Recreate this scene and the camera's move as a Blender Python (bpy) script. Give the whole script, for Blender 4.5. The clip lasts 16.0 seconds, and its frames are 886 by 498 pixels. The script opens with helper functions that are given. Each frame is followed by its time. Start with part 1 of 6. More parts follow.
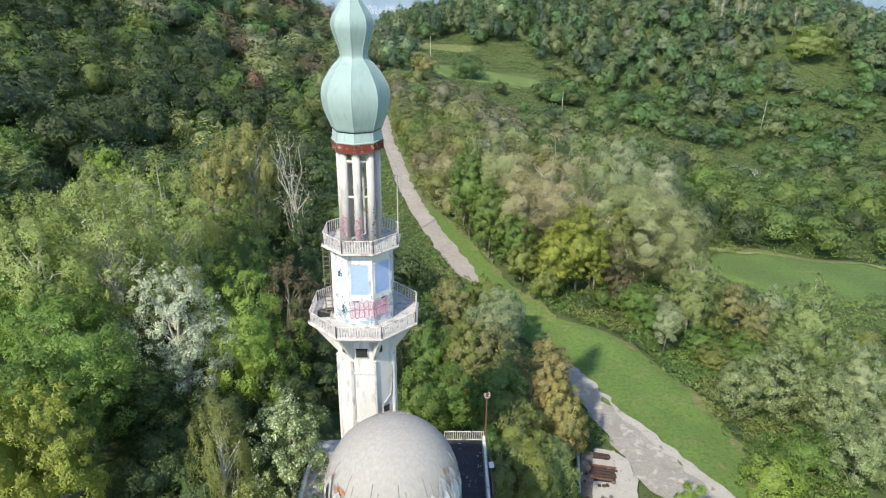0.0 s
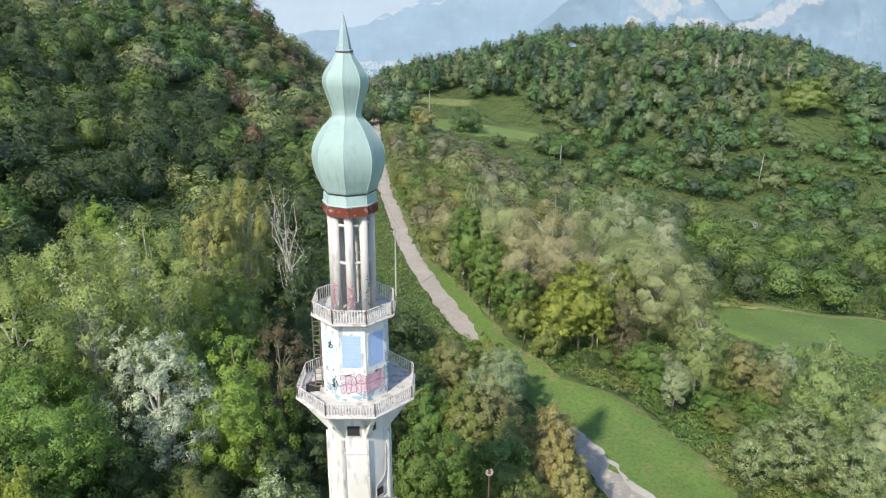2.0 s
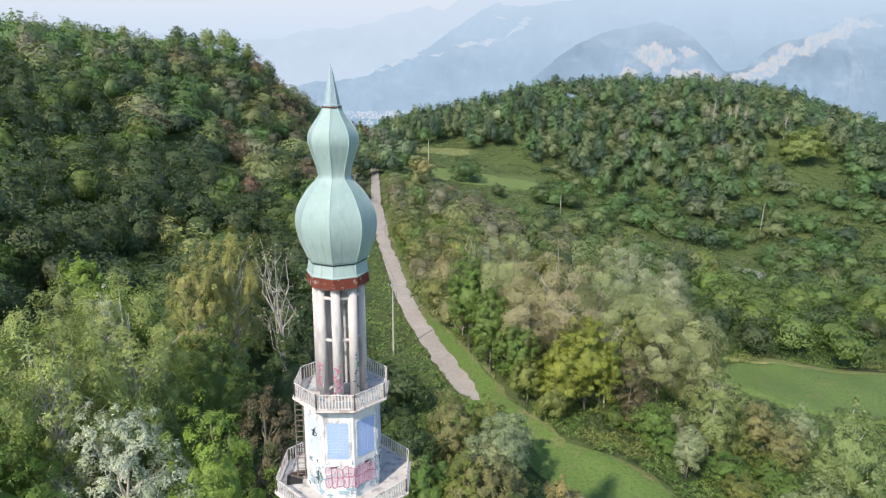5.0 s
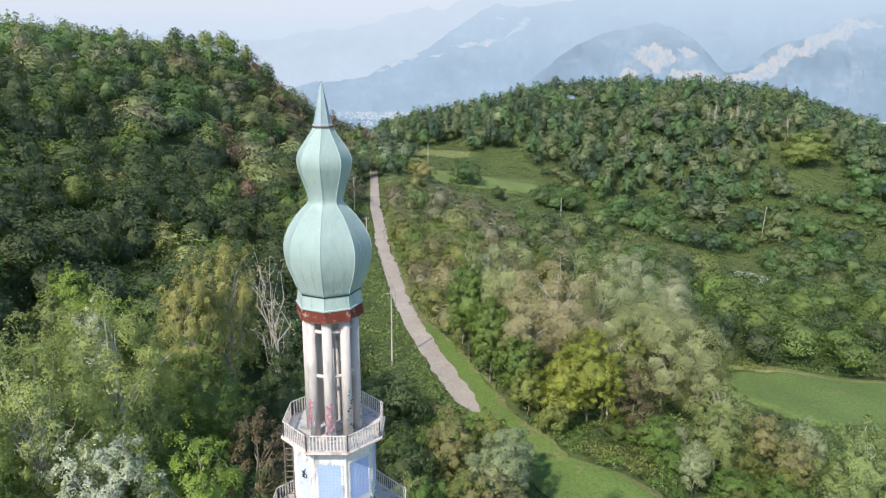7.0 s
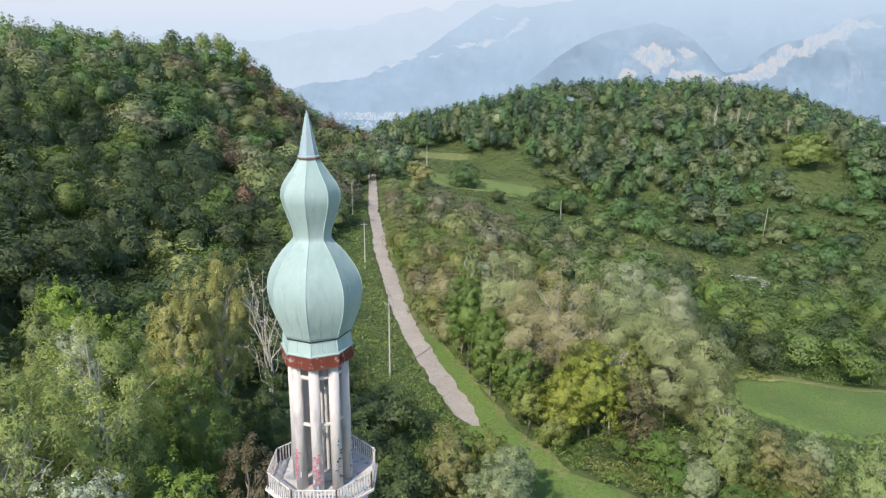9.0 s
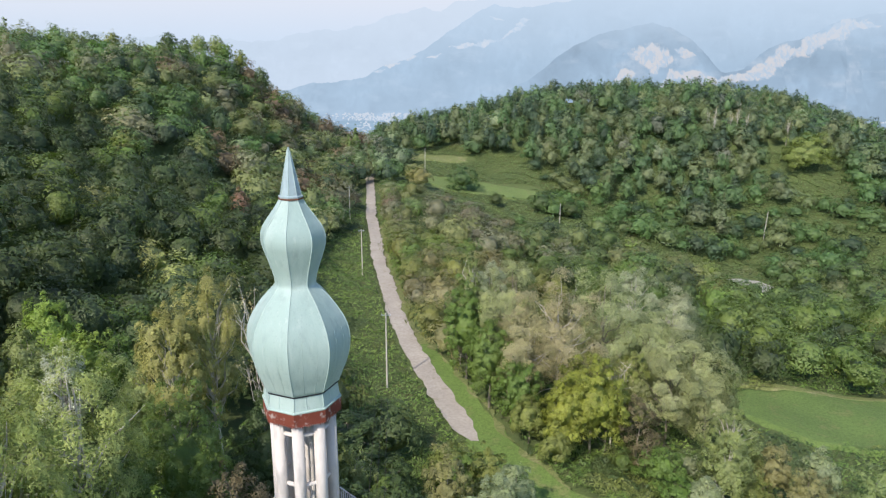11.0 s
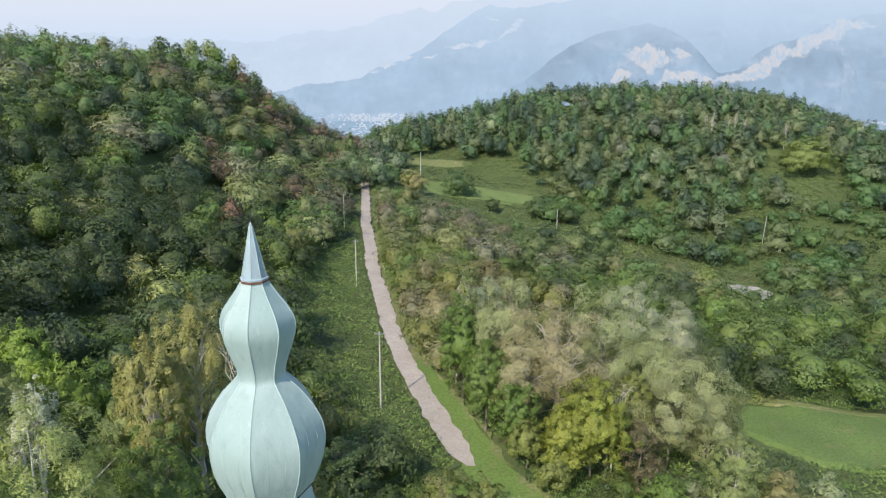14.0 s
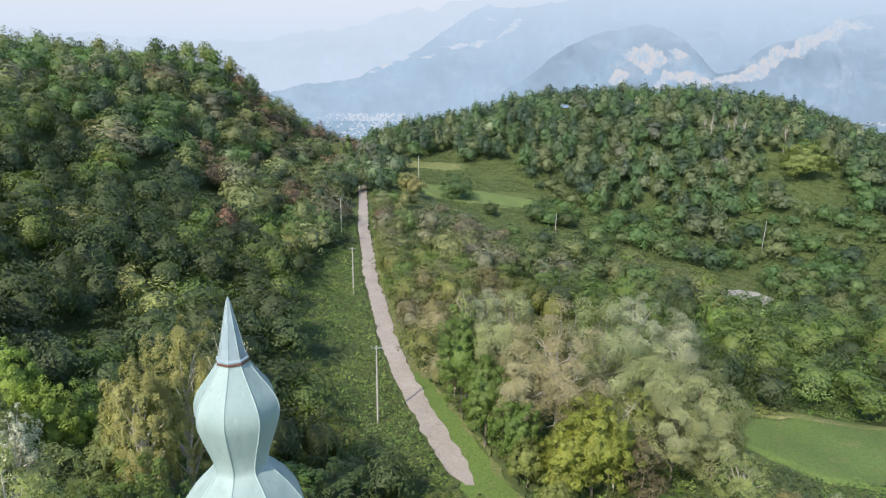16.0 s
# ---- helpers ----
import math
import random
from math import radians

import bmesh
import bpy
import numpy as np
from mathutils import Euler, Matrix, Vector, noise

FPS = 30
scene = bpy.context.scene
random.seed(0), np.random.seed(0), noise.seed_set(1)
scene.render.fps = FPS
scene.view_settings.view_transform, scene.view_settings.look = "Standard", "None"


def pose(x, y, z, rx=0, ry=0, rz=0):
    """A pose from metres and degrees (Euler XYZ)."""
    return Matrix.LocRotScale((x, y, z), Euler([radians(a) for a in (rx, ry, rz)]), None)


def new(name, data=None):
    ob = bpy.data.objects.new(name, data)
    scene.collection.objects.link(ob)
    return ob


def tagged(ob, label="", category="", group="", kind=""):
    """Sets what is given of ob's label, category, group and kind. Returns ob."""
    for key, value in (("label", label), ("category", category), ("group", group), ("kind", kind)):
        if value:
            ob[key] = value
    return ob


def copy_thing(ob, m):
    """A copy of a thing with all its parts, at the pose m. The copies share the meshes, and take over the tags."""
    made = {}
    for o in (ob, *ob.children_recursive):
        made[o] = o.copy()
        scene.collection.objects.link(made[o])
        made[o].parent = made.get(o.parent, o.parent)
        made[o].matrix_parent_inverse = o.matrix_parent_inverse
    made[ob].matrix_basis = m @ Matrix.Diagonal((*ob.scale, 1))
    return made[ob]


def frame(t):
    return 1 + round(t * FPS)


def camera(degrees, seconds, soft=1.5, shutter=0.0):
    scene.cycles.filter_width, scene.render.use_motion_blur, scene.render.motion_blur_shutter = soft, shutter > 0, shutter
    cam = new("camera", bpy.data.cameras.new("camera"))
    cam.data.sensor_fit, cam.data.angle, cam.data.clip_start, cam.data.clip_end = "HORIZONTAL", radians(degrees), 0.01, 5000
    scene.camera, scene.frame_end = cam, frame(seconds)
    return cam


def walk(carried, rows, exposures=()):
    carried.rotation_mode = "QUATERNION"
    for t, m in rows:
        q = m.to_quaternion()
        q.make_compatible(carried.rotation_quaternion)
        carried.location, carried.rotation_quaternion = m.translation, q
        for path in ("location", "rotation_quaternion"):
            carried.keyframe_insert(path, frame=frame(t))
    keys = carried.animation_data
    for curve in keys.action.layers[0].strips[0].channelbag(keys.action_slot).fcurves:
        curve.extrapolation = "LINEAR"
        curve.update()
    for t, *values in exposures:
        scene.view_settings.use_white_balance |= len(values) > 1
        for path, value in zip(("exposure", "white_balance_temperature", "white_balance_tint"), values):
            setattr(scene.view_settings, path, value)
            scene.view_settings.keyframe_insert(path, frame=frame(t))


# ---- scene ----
cam = camera(66.0, 16.0, 1.25)
METRES, EYE, TILT, LEAN, TURN = 27.0, 31.0, -23.5, -0.4, 0.0
ROWS = [
    (0.0, 0.0, 0.0, 0.0, 0.0, 0.0, -0.0),
    (0.5, -0.0012, 0.0308, 0.0117, -0.04, 1.04, -0.01),
    (1.0, 0.0004, 0.0583, 0.0241, -0.05, 2.08, 0.02),
    (1.5, 0.0006, 0.0891, 0.0351, -0.07, 3.15, 0.03),
    (2.0, 0.0008, 0.1204, 0.0461, -0.09, 4.24, 0.05),
    (2.5, 0.0011, 0.1515, 0.0581, -0.1, 5.33, 0.06),
    (3.0, 0.002, 0.1814, 0.0696, -0.12, 6.45, 0.07),
    (3.5, 0.003, 0.2098, 0.0807, -0.13, 7.59, 0.09),
    (4.0, 0.0032, 0.2362, 0.0917, -0.13, 8.12, 0.12),
    (6.5, 0.0026, 0.3557, 0.1704, -0.16, 8.22, 0.1),
    (7.0, 0.0032, 0.378, 0.1894, -0.17, 8.23, 0.1),
    (7.5, 0.0046, 0.3997, 0.2095, -0.18, 8.23, 0.12),
    (8.0, 0.0064, 0.4209, 0.2301, -0.19, 8.24, 0.14),
    (8.5, 0.0077, 0.4427, 0.2511, -0.2, 8.25, 0.17),
    (9.0, 0.0091, 0.4645, 0.2728, -0.22, 8.25, 0.19),
    (11.5, 0.0182, 0.5702, 0.3835, -0.35, 8.27, 0.33),
    (12.0, 0.0199, 0.5922, 0.4068, -0.4, 8.29, 0.35),
    (12.5, 0.0219, 0.6149, 0.4312, -0.44, 8.28, 0.38),
    (13.0, 0.0235, 0.6361, 0.4541, -0.49, 8.28, 0.42),
    (13.5, 0.0252, 0.6578, 0.4784, -0.54, 8.27, 0.45),
    (14.0, 0.0288, 0.6795, 0.5019, -0.58, 8.27, 0.5),
    (14.5, 0.0299, 0.7008, 0.5268, -0.62, 8.25, 0.51),
    (15.0, 0.0295, 0.723, 0.5523, -0.66, 8.25, 0.51),
    (15.5, 0.0273, 0.746, 0.5799, -0.72, 8.24, 0.47),
    (16.0, 0.025, 0.7688, 0.6079, -0.78, 8.23, 0.45),
]
walk(cam, [(t, pose(0, 0, EYE, TILT, LEAN, TURN) @ pose(METRES * x, METRES * y, METRES * z, 90 + pitch, roll, yaw)) for t, x, y, z, yaw, pitch, roll in ROWS],
     [(0.0, 0.88, 6500, 6.5), (2.0, 0.86, 6500, 7.0), (4.0, 0.80, 6500, 10.0), (6.5, 0.78, 6500, 11.0), (16.0, 0.78, 6500, 12.0)])

# ---- light ----
SUN_WAY = Vector((34.5, 58.0, -63.0)).normalized()
world = bpy.data.worlds.new("world")
scene.world = world
world.use_nodes = True
wn = world.node_tree
sky = wn.nodes.new("ShaderNodeTexSky")
sky.sky_type = "NISHITA"
sky.sun_disc = False
sky.sun_elevation = math.asin(-SUN_WAY.z)
sky.sun_rotation = math.atan2(-SUN_WAY.x, -SUN_WAY.y)
sky.altitude = 600
sky.air_density = 1.0
sky.dust_density = 1.0
sky.ozone_density = 2.5
wn.nodes["Background"].inputs["Strength"].default_value = 0.138
wn.links.new(sky.outputs[0], wn.nodes["Background"].inputs[0])
sun = new("sun", bpy.data.lights.new("sun", "SUN"))
sun.data.energy = 3.15
sun.data.angle = radians(1.5)
sun.data.color = (1.0, 0.91, 0.78)
sun.rotation_mode = "QUATERNION"
sun.rotation_quaternion = SUN_WAY.to_track_quat("-Z", "Y")


# ---- material helpers ----
def material(name, rough=0.8, metal=0.0):
    m = bpy.data.materials.new(name)
    m.use_nodes = True
    b = m.node_tree.nodes["Principled BSDF"]
    b.inputs["Roughness"].default_value = rough
    b.inputs["Metallic"].default_value = metal
    b.inputs["Specular IOR Level"].default_value = 0.3
    return m, m.node_tree, b


def coords(nt, scale=(1, 1, 1)):
    g = nt.nodes.new("ShaderNodeNewGeometry")
    mp = nt.nodes.new("ShaderNodeMapping")
    mp.inputs["Scale"].default_value = scale
    nt.links.new(g.outputs["Position"], mp.inputs["Vector"])
    return mp.outputs[0]


def noise_fac(nt, vec, scale, detail=4, lo=0.35, hi=0.65):
    n = nt.nodes.new("ShaderNodeTexNoise")
    n.inputs["Scale"].default_value = scale
    n.inputs["Detail"].default_value = detail
    nt.links.new(vec, n.inputs["Vector"])
    r = nt.nodes.new("ShaderNodeMapRange")
    r.inputs[1].default_value, r.inputs[2].default_value = lo, hi
    nt.links.new(n.outputs[0], r.inputs[0])
    return r.outputs[0]


def mix(nt, fac, a, b, kind="MIX"):
    n = nt.nodes.new("ShaderNodeMix")
    n.data_type, n.blend_type = "RGBA", kind
    for sock, v in ((n.inputs[0], fac), (n.inputs[6], a), (n.inputs[7], b)):
        if isinstance(v, (int, float)):
            sock.default_value = v
        elif isinstance(v, tuple):
            sock.default_value = (*v, 1)
        else:
            nt.links.new(v, sock)
    return n.outputs[2]


def bump(nt, bsdf, height, strength=0.3, distance=0.02):
    b = nt.nodes.new("ShaderNodeBump")
    b.inputs["Strength"].default_value = strength
    b.inputs["Distance"].default_value = distance
    nt.links.new(height, b.inputs["Height"])
    nt.links.new(b.outputs[0], bsdf.inputs["Normal"])


def mottled(name, a, b, stain=None, s1=0.6, s2=7.0, rough=0.85, metal=0.0, stain_lo=0.55, stretch=(1, 1, 1), relief=0.02):
    """Two tones mixed at a large and a fine scale, with an optional stain."""
    m, nt, bs = material(name, rough, metal)
    v = coords(nt, stretch)
    c = mix(nt, noise_fac(nt, v, s1), a, b)
    c = mix(nt, noise_fac(nt, v, s2, 6, 0.3, 0.8), c, tuple(0.8 * x for x in a))
    if stain:
        c = mix(nt, noise_fac(nt, v, s1 * 2.7, 8, stain_lo, stain_lo + 0.12), c, stain)
    nt.links.new(c, bs.inputs["Base Color"])
    bump(nt, bs, noise_fac(nt, v, s2 * 3, 4, 0, 1), 0.4, relief)
    return m


def leaf_material():
    """Foliage: the tint of its tree, varied leaf by leaf and in soft clumps, with light shining through."""
    m, nt, bs = material("leaf", 0.5)
    at = nt.nodes.new("ShaderNodeAttribute")
    at.attribute_name = "tint"
    g = nt.nodes.new("ShaderNodeNewGeometry")
    oi = nt.nodes.new("ShaderNodeObjectInfo")
    hsv = nt.nodes.new("ShaderNodeHueSaturation")
    r1 = nt.nodes.new("ShaderNodeMapRange")
    r1.inputs[3].default_value, r1.inputs[4].default_value = 0.84, 1.18
    nt.links.new(g.outputs["Random Per Island"], r1.inputs[0])
    r2 = nt.nodes.new("ShaderNodeMapRange")
    r2.inputs[3].default_value, r2.inputs[4].default_value = 0.49, 0.512
    nt.links.new(oi.outputs["Random"], r2.inputs[0])
    nt.links.new(r2.outputs[0], hsv.inputs["Hue"])
    nt.links.new(r1.outputs[0], hsv.inputs["Value"])
    clump = mix(nt, noise_fac(nt, g.outputs["Position"], 0.55, 4, 0.36, 0.64), (0.84, 0.85, 0.88), (1.16, 1.15, 1.08))
    nt.links.new(mix(nt, 1.0, at.outputs["Color"], clump, "MULTIPLY"), hsv.inputs["Color"])
    bump(nt, bs, noise_fac(nt, g.outputs["Position"], 1.5, 5, 0, 1), 0.75, 0.55)
    tr = nt.nodes.new("ShaderNodeBsdfTranslucent")
    nt.links.new(mix(nt, 1.0, hsv.outputs[0], (0.50, 0.56, 0.24), "MULTIPLY"), tr.inputs[0])
    nt.links.new(hsv.outputs[0], bs.inputs["Base Color"])
    add = nt.nodes.new("ShaderNodeAddShader")
    nt.links.new(bs.outputs[0], add.inputs[0])
    nt.links.new(tr.outputs[0], add.inputs[1])
    nt.links.new(add.outputs[0], nt.nodes["Material Output"].inputs[0])
    return m


LEAF = leaf_material()
BARK = mottled("bark", (0.22, 0.19, 0.15), (0.32, 0.29, 0.24), s1=1.5)
PALE_BARK = mottled("pale_bark", (0.60, 0.56, 0.50), (0.46, 0.43, 0.38), s1=1.5)
PLASTER = mottled("plaster", (0.74, 0.72, 0.68), (0.62, 0.60, 0.56), (0.42, 0.40, 0.385), 0.7, 4.0, 0.9, stain_lo=0.54, stretch=(1, 1, 0.22))
CONCRETE = mottled("concrete", (0.58, 0.55, 0.51), (0.47, 0.44, 0.41), (0.30, 0.29, 0.28), 0.7, 6.0, 0.9, stain_lo=0.53)
PINKISH = mottled("faded_plaster", (0.60, 0.555, 0.525), (0.53, 0.49, 0.465), (0.37, 0.35, 0.335), 0.6, 5.0, 0.9, stretch=(1, 1, 0.3))


def verdigris():
    """Weathered copper sheet: soft tones, long drips and pitted specks."""
    m, nt, bs = material("verdigris", 0.55)
    v = coords(nt, (1, 1, 0.4))
    c = mix(nt, noise_fac(nt, v, 0.7), (0.285, 0.385, 0.36), (0.36, 0.455, 0.43))
    c = mix(nt, noise_fac(nt, v, 1.9, 8, 0.56, 0.80), c, (0.25, 0.33, 0.315))
    c = mix(nt, noise_fac(nt, coords(nt, (1, 1, 0.07)), 4.5, 6, 0.58, 0.86), c, (0.235, 0.315, 0.30))
    c = mix(nt, noise_fac(nt, coords(nt, (1, 1, 0.10)), 7.0, 5, 0.60, 0.92), c, (0.42, 0.50, 0.475))
    c = mix(nt, noise_fac(nt, coords(nt), 16.0, 4, 0.60, 0.78), c, (0.25, 0.31, 0.29))
    nt.links.new(c, bs.inputs["Base Color"])
    bump(nt, bs, noise_fac(nt, coords(nt, (1, 1, 0.6)), 2.2, 4, 0, 1), 0.35, 0.10)
    return m


COPPER = verdigris()
COPPER_PALE = mottled("verdigris_seam", (0.40, 0.51, 0.485), (0.34, 0.45, 0.43), None, 0.7, 3.0, 0.55)
GREY_METAL = mottled("weathered_zinc", (0.33, 0.42, 0.45), (0.28, 0.36, 0.40), (0.25, 0.27, 0.27), 0.9, 4.0, 0.5, 0.1, 0.6)
RED_RUST = mottled("red_paint_peeling", (0.36, 0.10, 0.065), (0.28, 0.08, 0.055), (0.62, 0.52, 0.48), 1.4, 9.0, 0.8, stain_lo=0.54)
DARK_RUST = mottled("dark_rust", (0.085, 0.055, 0.042), (0.05, 0.036, 0.03), (0.17, 0.10, 0.07), 2.0, 12.0, 0.9, stain_lo=0.6)
RUBBLE = mottled("brown_rubble", (0.19, 0.16, 0.135), (0.11, 0.09, 0.078), (0.30, 0.27, 0.24), 1.5, 7.0, 0.95, stain_lo=0.6)
RUST = mottled("rust", (0.19, 0.09, 0.055), (0.12, 0.06, 0.04), None, 3.0, 14.0, 0.85)
RAILING = mottled("railing_paint", (0.66, 0.63, 0.60), (0.58, 0.53, 0.50), (0.30, 0.22, 0.18), 1.2, 9.0, 0.8, stain_lo=0.55)
BLACK_STEEL = mottled("black_steel", (0.07, 0.06, 0.055), (0.12, 0.09, 0.075), None, 2.0, 9.0, 0.7)
# near-black painted in for unlit insides of openings; the wires share it
DARK = mottled("dark_inside", (0.03, 0.03, 0.03), (0.05, 0.045, 0.04), None)
BLUE_TILE = mottled("blue_mosaic", (0.36, 0.49, 0.80), (0.43, 0.55, 0.83), (0.52, 0.58, 0.72), 0.8, 10.0, 0.6, stain_lo=0.66)
FADED_TILE = mottled("faded_mosaic", (0.58, 0.64, 0.76), (0.66, 0.69, 0.75), (0.40, 0.48, 0.68), 0.9, 8.0, 0.7, stain_lo=0.58)
BITUMEN = mottled("bitumen", (0.026, 0.026, 0.034), (0.046, 0.046, 0.056), (0.16, 0.16, 0.17), 1.0, 5.0, 0.8, stain_lo=0.62)
ASPHALT = mottled("broken_asphalt", (0.31, 0.285, 0.245), (0.39, 0.36, 0.31), (0.46, 0.42, 0.36), 0.3, 2.5, 0.95, stain_lo=0.56)
PALE_RUBBLE = mottled("pale_rubble", (0.47, 0.44, 0.39), (0.39, 0.365, 0.32), (0.22, 0.20, 0.16), 0.5, 3.0, 0.95, stain_lo=0.58)
GRAVEL = mottled("gravel_road", (0.36, 0.325, 0.285), (0.43, 0.39, 0.345), (0.25, 0.225, 0.165), 0.16, 1.6, 0.95, stain_lo=0.62)

PALE_GRAVEL = mottled("pale_gravel", (0.38, 0.365, 0.345), (0.32, 0.305, 0.285), (0.30, 0.285, 0.25), 0.2, 1.6, 0.95, stain_lo=0.6)


def grass_material(name, a, b, dry, dry_lo=0.56):
    """Short uneven grass: tufts, mown tones and dry patches."""
    m, nt, bs = material(name, 0.95)
    v = coords(nt)
    c = mix(nt, noise_fac(nt, v, 0.16, 5), a, b)
    c = mix(nt, noise_fac(nt, v, 0.32, 8, dry_lo, dry_lo + 0.14), c, dry)
    c = mix(nt, noise_fac(nt, v, 1.7, 6, 0.45, 0.72), c, tuple(0.62 * q for q in b))
    c = mix(nt, noise_fac(nt, v, 7.0, 5, 0.48, 0.75), c, tuple(1.35 * q for q in a))
    c = mix(nt, noise_fac(nt, v, 14.0, 4, 0.5, 0.7), c, tuple(0.55 * q for q in b))
    nt.links.new(c, bs.inputs["Base Color"])
    bump(nt, bs, noise_fac(nt, v, 9.0, 6, 0, 1), 0.9, 0.12)
    return m


LAWN = grass_material("lawn", (0.146, 0.224, 0.054), (0.118, 0.188, 0.046), (0.20, 0.21, 0.08), 0.56)
MEADOW = grass_material("meadow_grass", (0.132, 0.200, 0.056), (0.108, 0.170, 0.047), (0.17, 0.19, 0.07), 0.55)
FIELD = grass_material("far_field", (0.150, 0.210, 0.066), (0.128, 0.185, 0.058), (0.16, 0.17, 0.075), 0.56)
SOIL = grass_material("scrub_ground", (0.105, 0.140, 0.046), (0.085, 0.118, 0.040), (0.13, 0.13, 0.055))
DRY = grass_material("dry_grass", (0.185, 0.205, 0.08), (0.145, 0.18, 0.058), (0.29, 0.26, 0.15), 0.54)
POLE = mottled("concrete_pole", (0.55, 0.53, 0.48), (0.45, 0.43, 0.39), None, 1.0, 6.0)
RIM_PAINT = mottled("dirty_rim_paint", (0.70, 0.65, 0.61), (0.60, 0.55, 0.51), (0.40, 0.31, 0.27), 0.8, 6.0, 0.85, stain_lo=0.56, stretch=(1, 1, 0.5))
WHITE = mottled("whitewash", (0.78, 0.77, 0.75), (0.66, 0.65, 0.63), (0.42, 0.42, 0.42), 0.8, 6.0, stain_lo=0.54, stretch=(1, 1, 0.4))
PINK_PAINT = mottled("pink_spray", (0.48, 0.14, 0.20), (0.56, 0.28, 0.34), None, 2.0, 9.0, 0.6)
GREY_PAINT = mottled("silver_spray", (0.56, 0.50, 0.54), (0.64, 0.58, 0.61), None, 2.0, 9.0, 0.5)
BLACK_PAINT = mottled("black_spray", (0.035, 0.05, 0.05), (0.06, 0.09, 0.08), None, 2.0, 9.0, 0.6)
TEAL_PAINT = mottled("teal_spray", (0.25, 0.40, 0.46), (0.45, 0.55, 0.62), None, 2.0, 9.0, 0.6)
ORANGE_PAINT = mottled("orange_spray", (0.66, 0.33, 0.15), (0.55, 0.38, 0.25), None, 2.0, 9.0, 0.7)
SALMON = mottled("salmon_tile", (0.56, 0.40, 0.345), (0.48, 0.40, 0.36), None, 2.0, 9.0, 0.8)
GLASS_LAMP = mottled("lamp_glass", (0.50, 0.45, 0.41), (0.34, 0.28, 0.25), None, 2.0, 9.0, 0.3)


# ---- mesh helpers ----
def thing(name, x, y, z, label="", category="", group="", kind="", turn=0.0):
    ob = new(name)
    ob.empty_display_size = 0.3
    ob.matrix_basis = pose(x, y, z, 0, 0, turn)
    return tagged(ob, label, category, group, kind)


def part(name, bm, mat, parent=None, label=""):
    me = bpy.data.meshes.new(name)
    bm.to_mesh(me)
    bm.free()
    me.materials.append(mat)
    ob = new(name, me)
    ob.parent = parent
    return tagged(ob, label)


def arrays(name, verts, faces, mat, parent=None, tint=None, smooth=False, normals=None):
    """A mesh from arrays: verts (n, 3), faces (m, k), tint and normals (n, 3)."""
    me = bpy.data.meshes.new(name)
    n, (m, k) = len(verts), faces.shape
    me.vertices.add(n)
    me.vertices.foreach_set("co", np.ascontiguousarray(verts, dtype=np.float32).ravel())
    me.loops.add(m * k)
    me.loops.foreach_set("vertex_index", np.ascontiguousarray(faces, dtype=np.int32).ravel())
    me.polygons.add(m)
    me.polygons.foreach_set("loop_start", np.arange(0, m * k, k, dtype=np.int32))
    if smooth:
        me.polygons.foreach_set("use_smooth", np.ones(m, dtype=bool))
    if tint is not None:
        a = me.attributes.new("tint", "FLOAT_COLOR", "POINT")
        a.data.foreach_set("color", np.c_[tint, np.ones(n)].astype(np.float32).ravel())
    if normals is not None:
        a = me.attributes.new("custom_normal", "FLOAT_VECTOR", "POINT")
        a.data.foreach_set("vector", np.ascontiguousarray(normals, dtype=np.float32).ravel())
    me.update(calc_edges=True)
    me.materials.append(mat)
    ob = new(name, me)
    ob.parent = parent
    return ob


def box(bm, cx, cy, cz, sx, sy, sz, turn=0.0, bevel=0.0):
    m = pose(cx, cy, cz, 0, 0, turn) @ Matrix.Diagonal((sx, sy, sz, 1))
    made = bmesh.ops.create_cube(bm, size=1.0, matrix=m)
    if bevel:
        edges = list({e for v in made["verts"] for e in v.link_edges})
        bmesh.ops.bevel(bm, geom=edges, offset=bevel, segments=1, affect="EDGES")
    return bm


def rod(bm, a, b, r0, r1=None, sides=8):
    a, b = Vector(a), Vector(b)
    d = b - a
    m = Matrix.Translation((a + b) / 2) @ d.to_track_quat("Z", "Y").to_matrix().to_4x4()
    bmesh.ops.create_cone(bm, cap_ends=True, segments=sides, radius1=r0, radius2=r0 if r1 is None else r1, depth=d.length, matrix=m)
    return bm


def ngon(r, n=8, first=0.0):
    """Corner points of a regular polygon; first: degrees of the first corner from -y towards +x."""
    out = []
    for i in range(n):
        a = radians(first + 360 * i / n)
        out.append((r * math.sin(a), -r * math.cos(a)))
    return out


def prism(bm, rings, n=8, first=0.0, caps=True):
    """Rings of (z, circumradius) joined into a faceted body."""
    loops = []
    for z, r in rings:
        loops.append([bm.verts.new((x, y, z)) for x, y in ngon(r, n, first)])
    for lo, hi in zip(loops, loops[1:]):
        for i in range(n):
            bm.faces.new((lo[i], lo[(i + 1) % n], hi[(i + 1) % n], hi[i]))
    if caps:
        bm.faces.new(loops[0][::-1])
        bm.faces.new(loops[-1])
    return bm


def smoothstep(a, b, x):
    t = np.clip((np.asarray(x, float) - a) / (b - a), 0, 1)
    return t * t * (3 - 2 * t)


# ---- the lie of the land ----
LINE_Y = [30, 65, 75, 82, 94, 110, 124, 132, 146, 166, 192, 223, 252, 274, 320, 370, 420]
LINE_X = [36, 33, 31, 27.5, 21.7, 14, 8.3, 5.3, 0.8, -5, -11, -16, -21.2, -23.3, -29.7, -34.5, -40]


def way_x(y):
    """The middle line of the track along the valley."""
    return np.interp(y, LINE_Y, LINE_X)


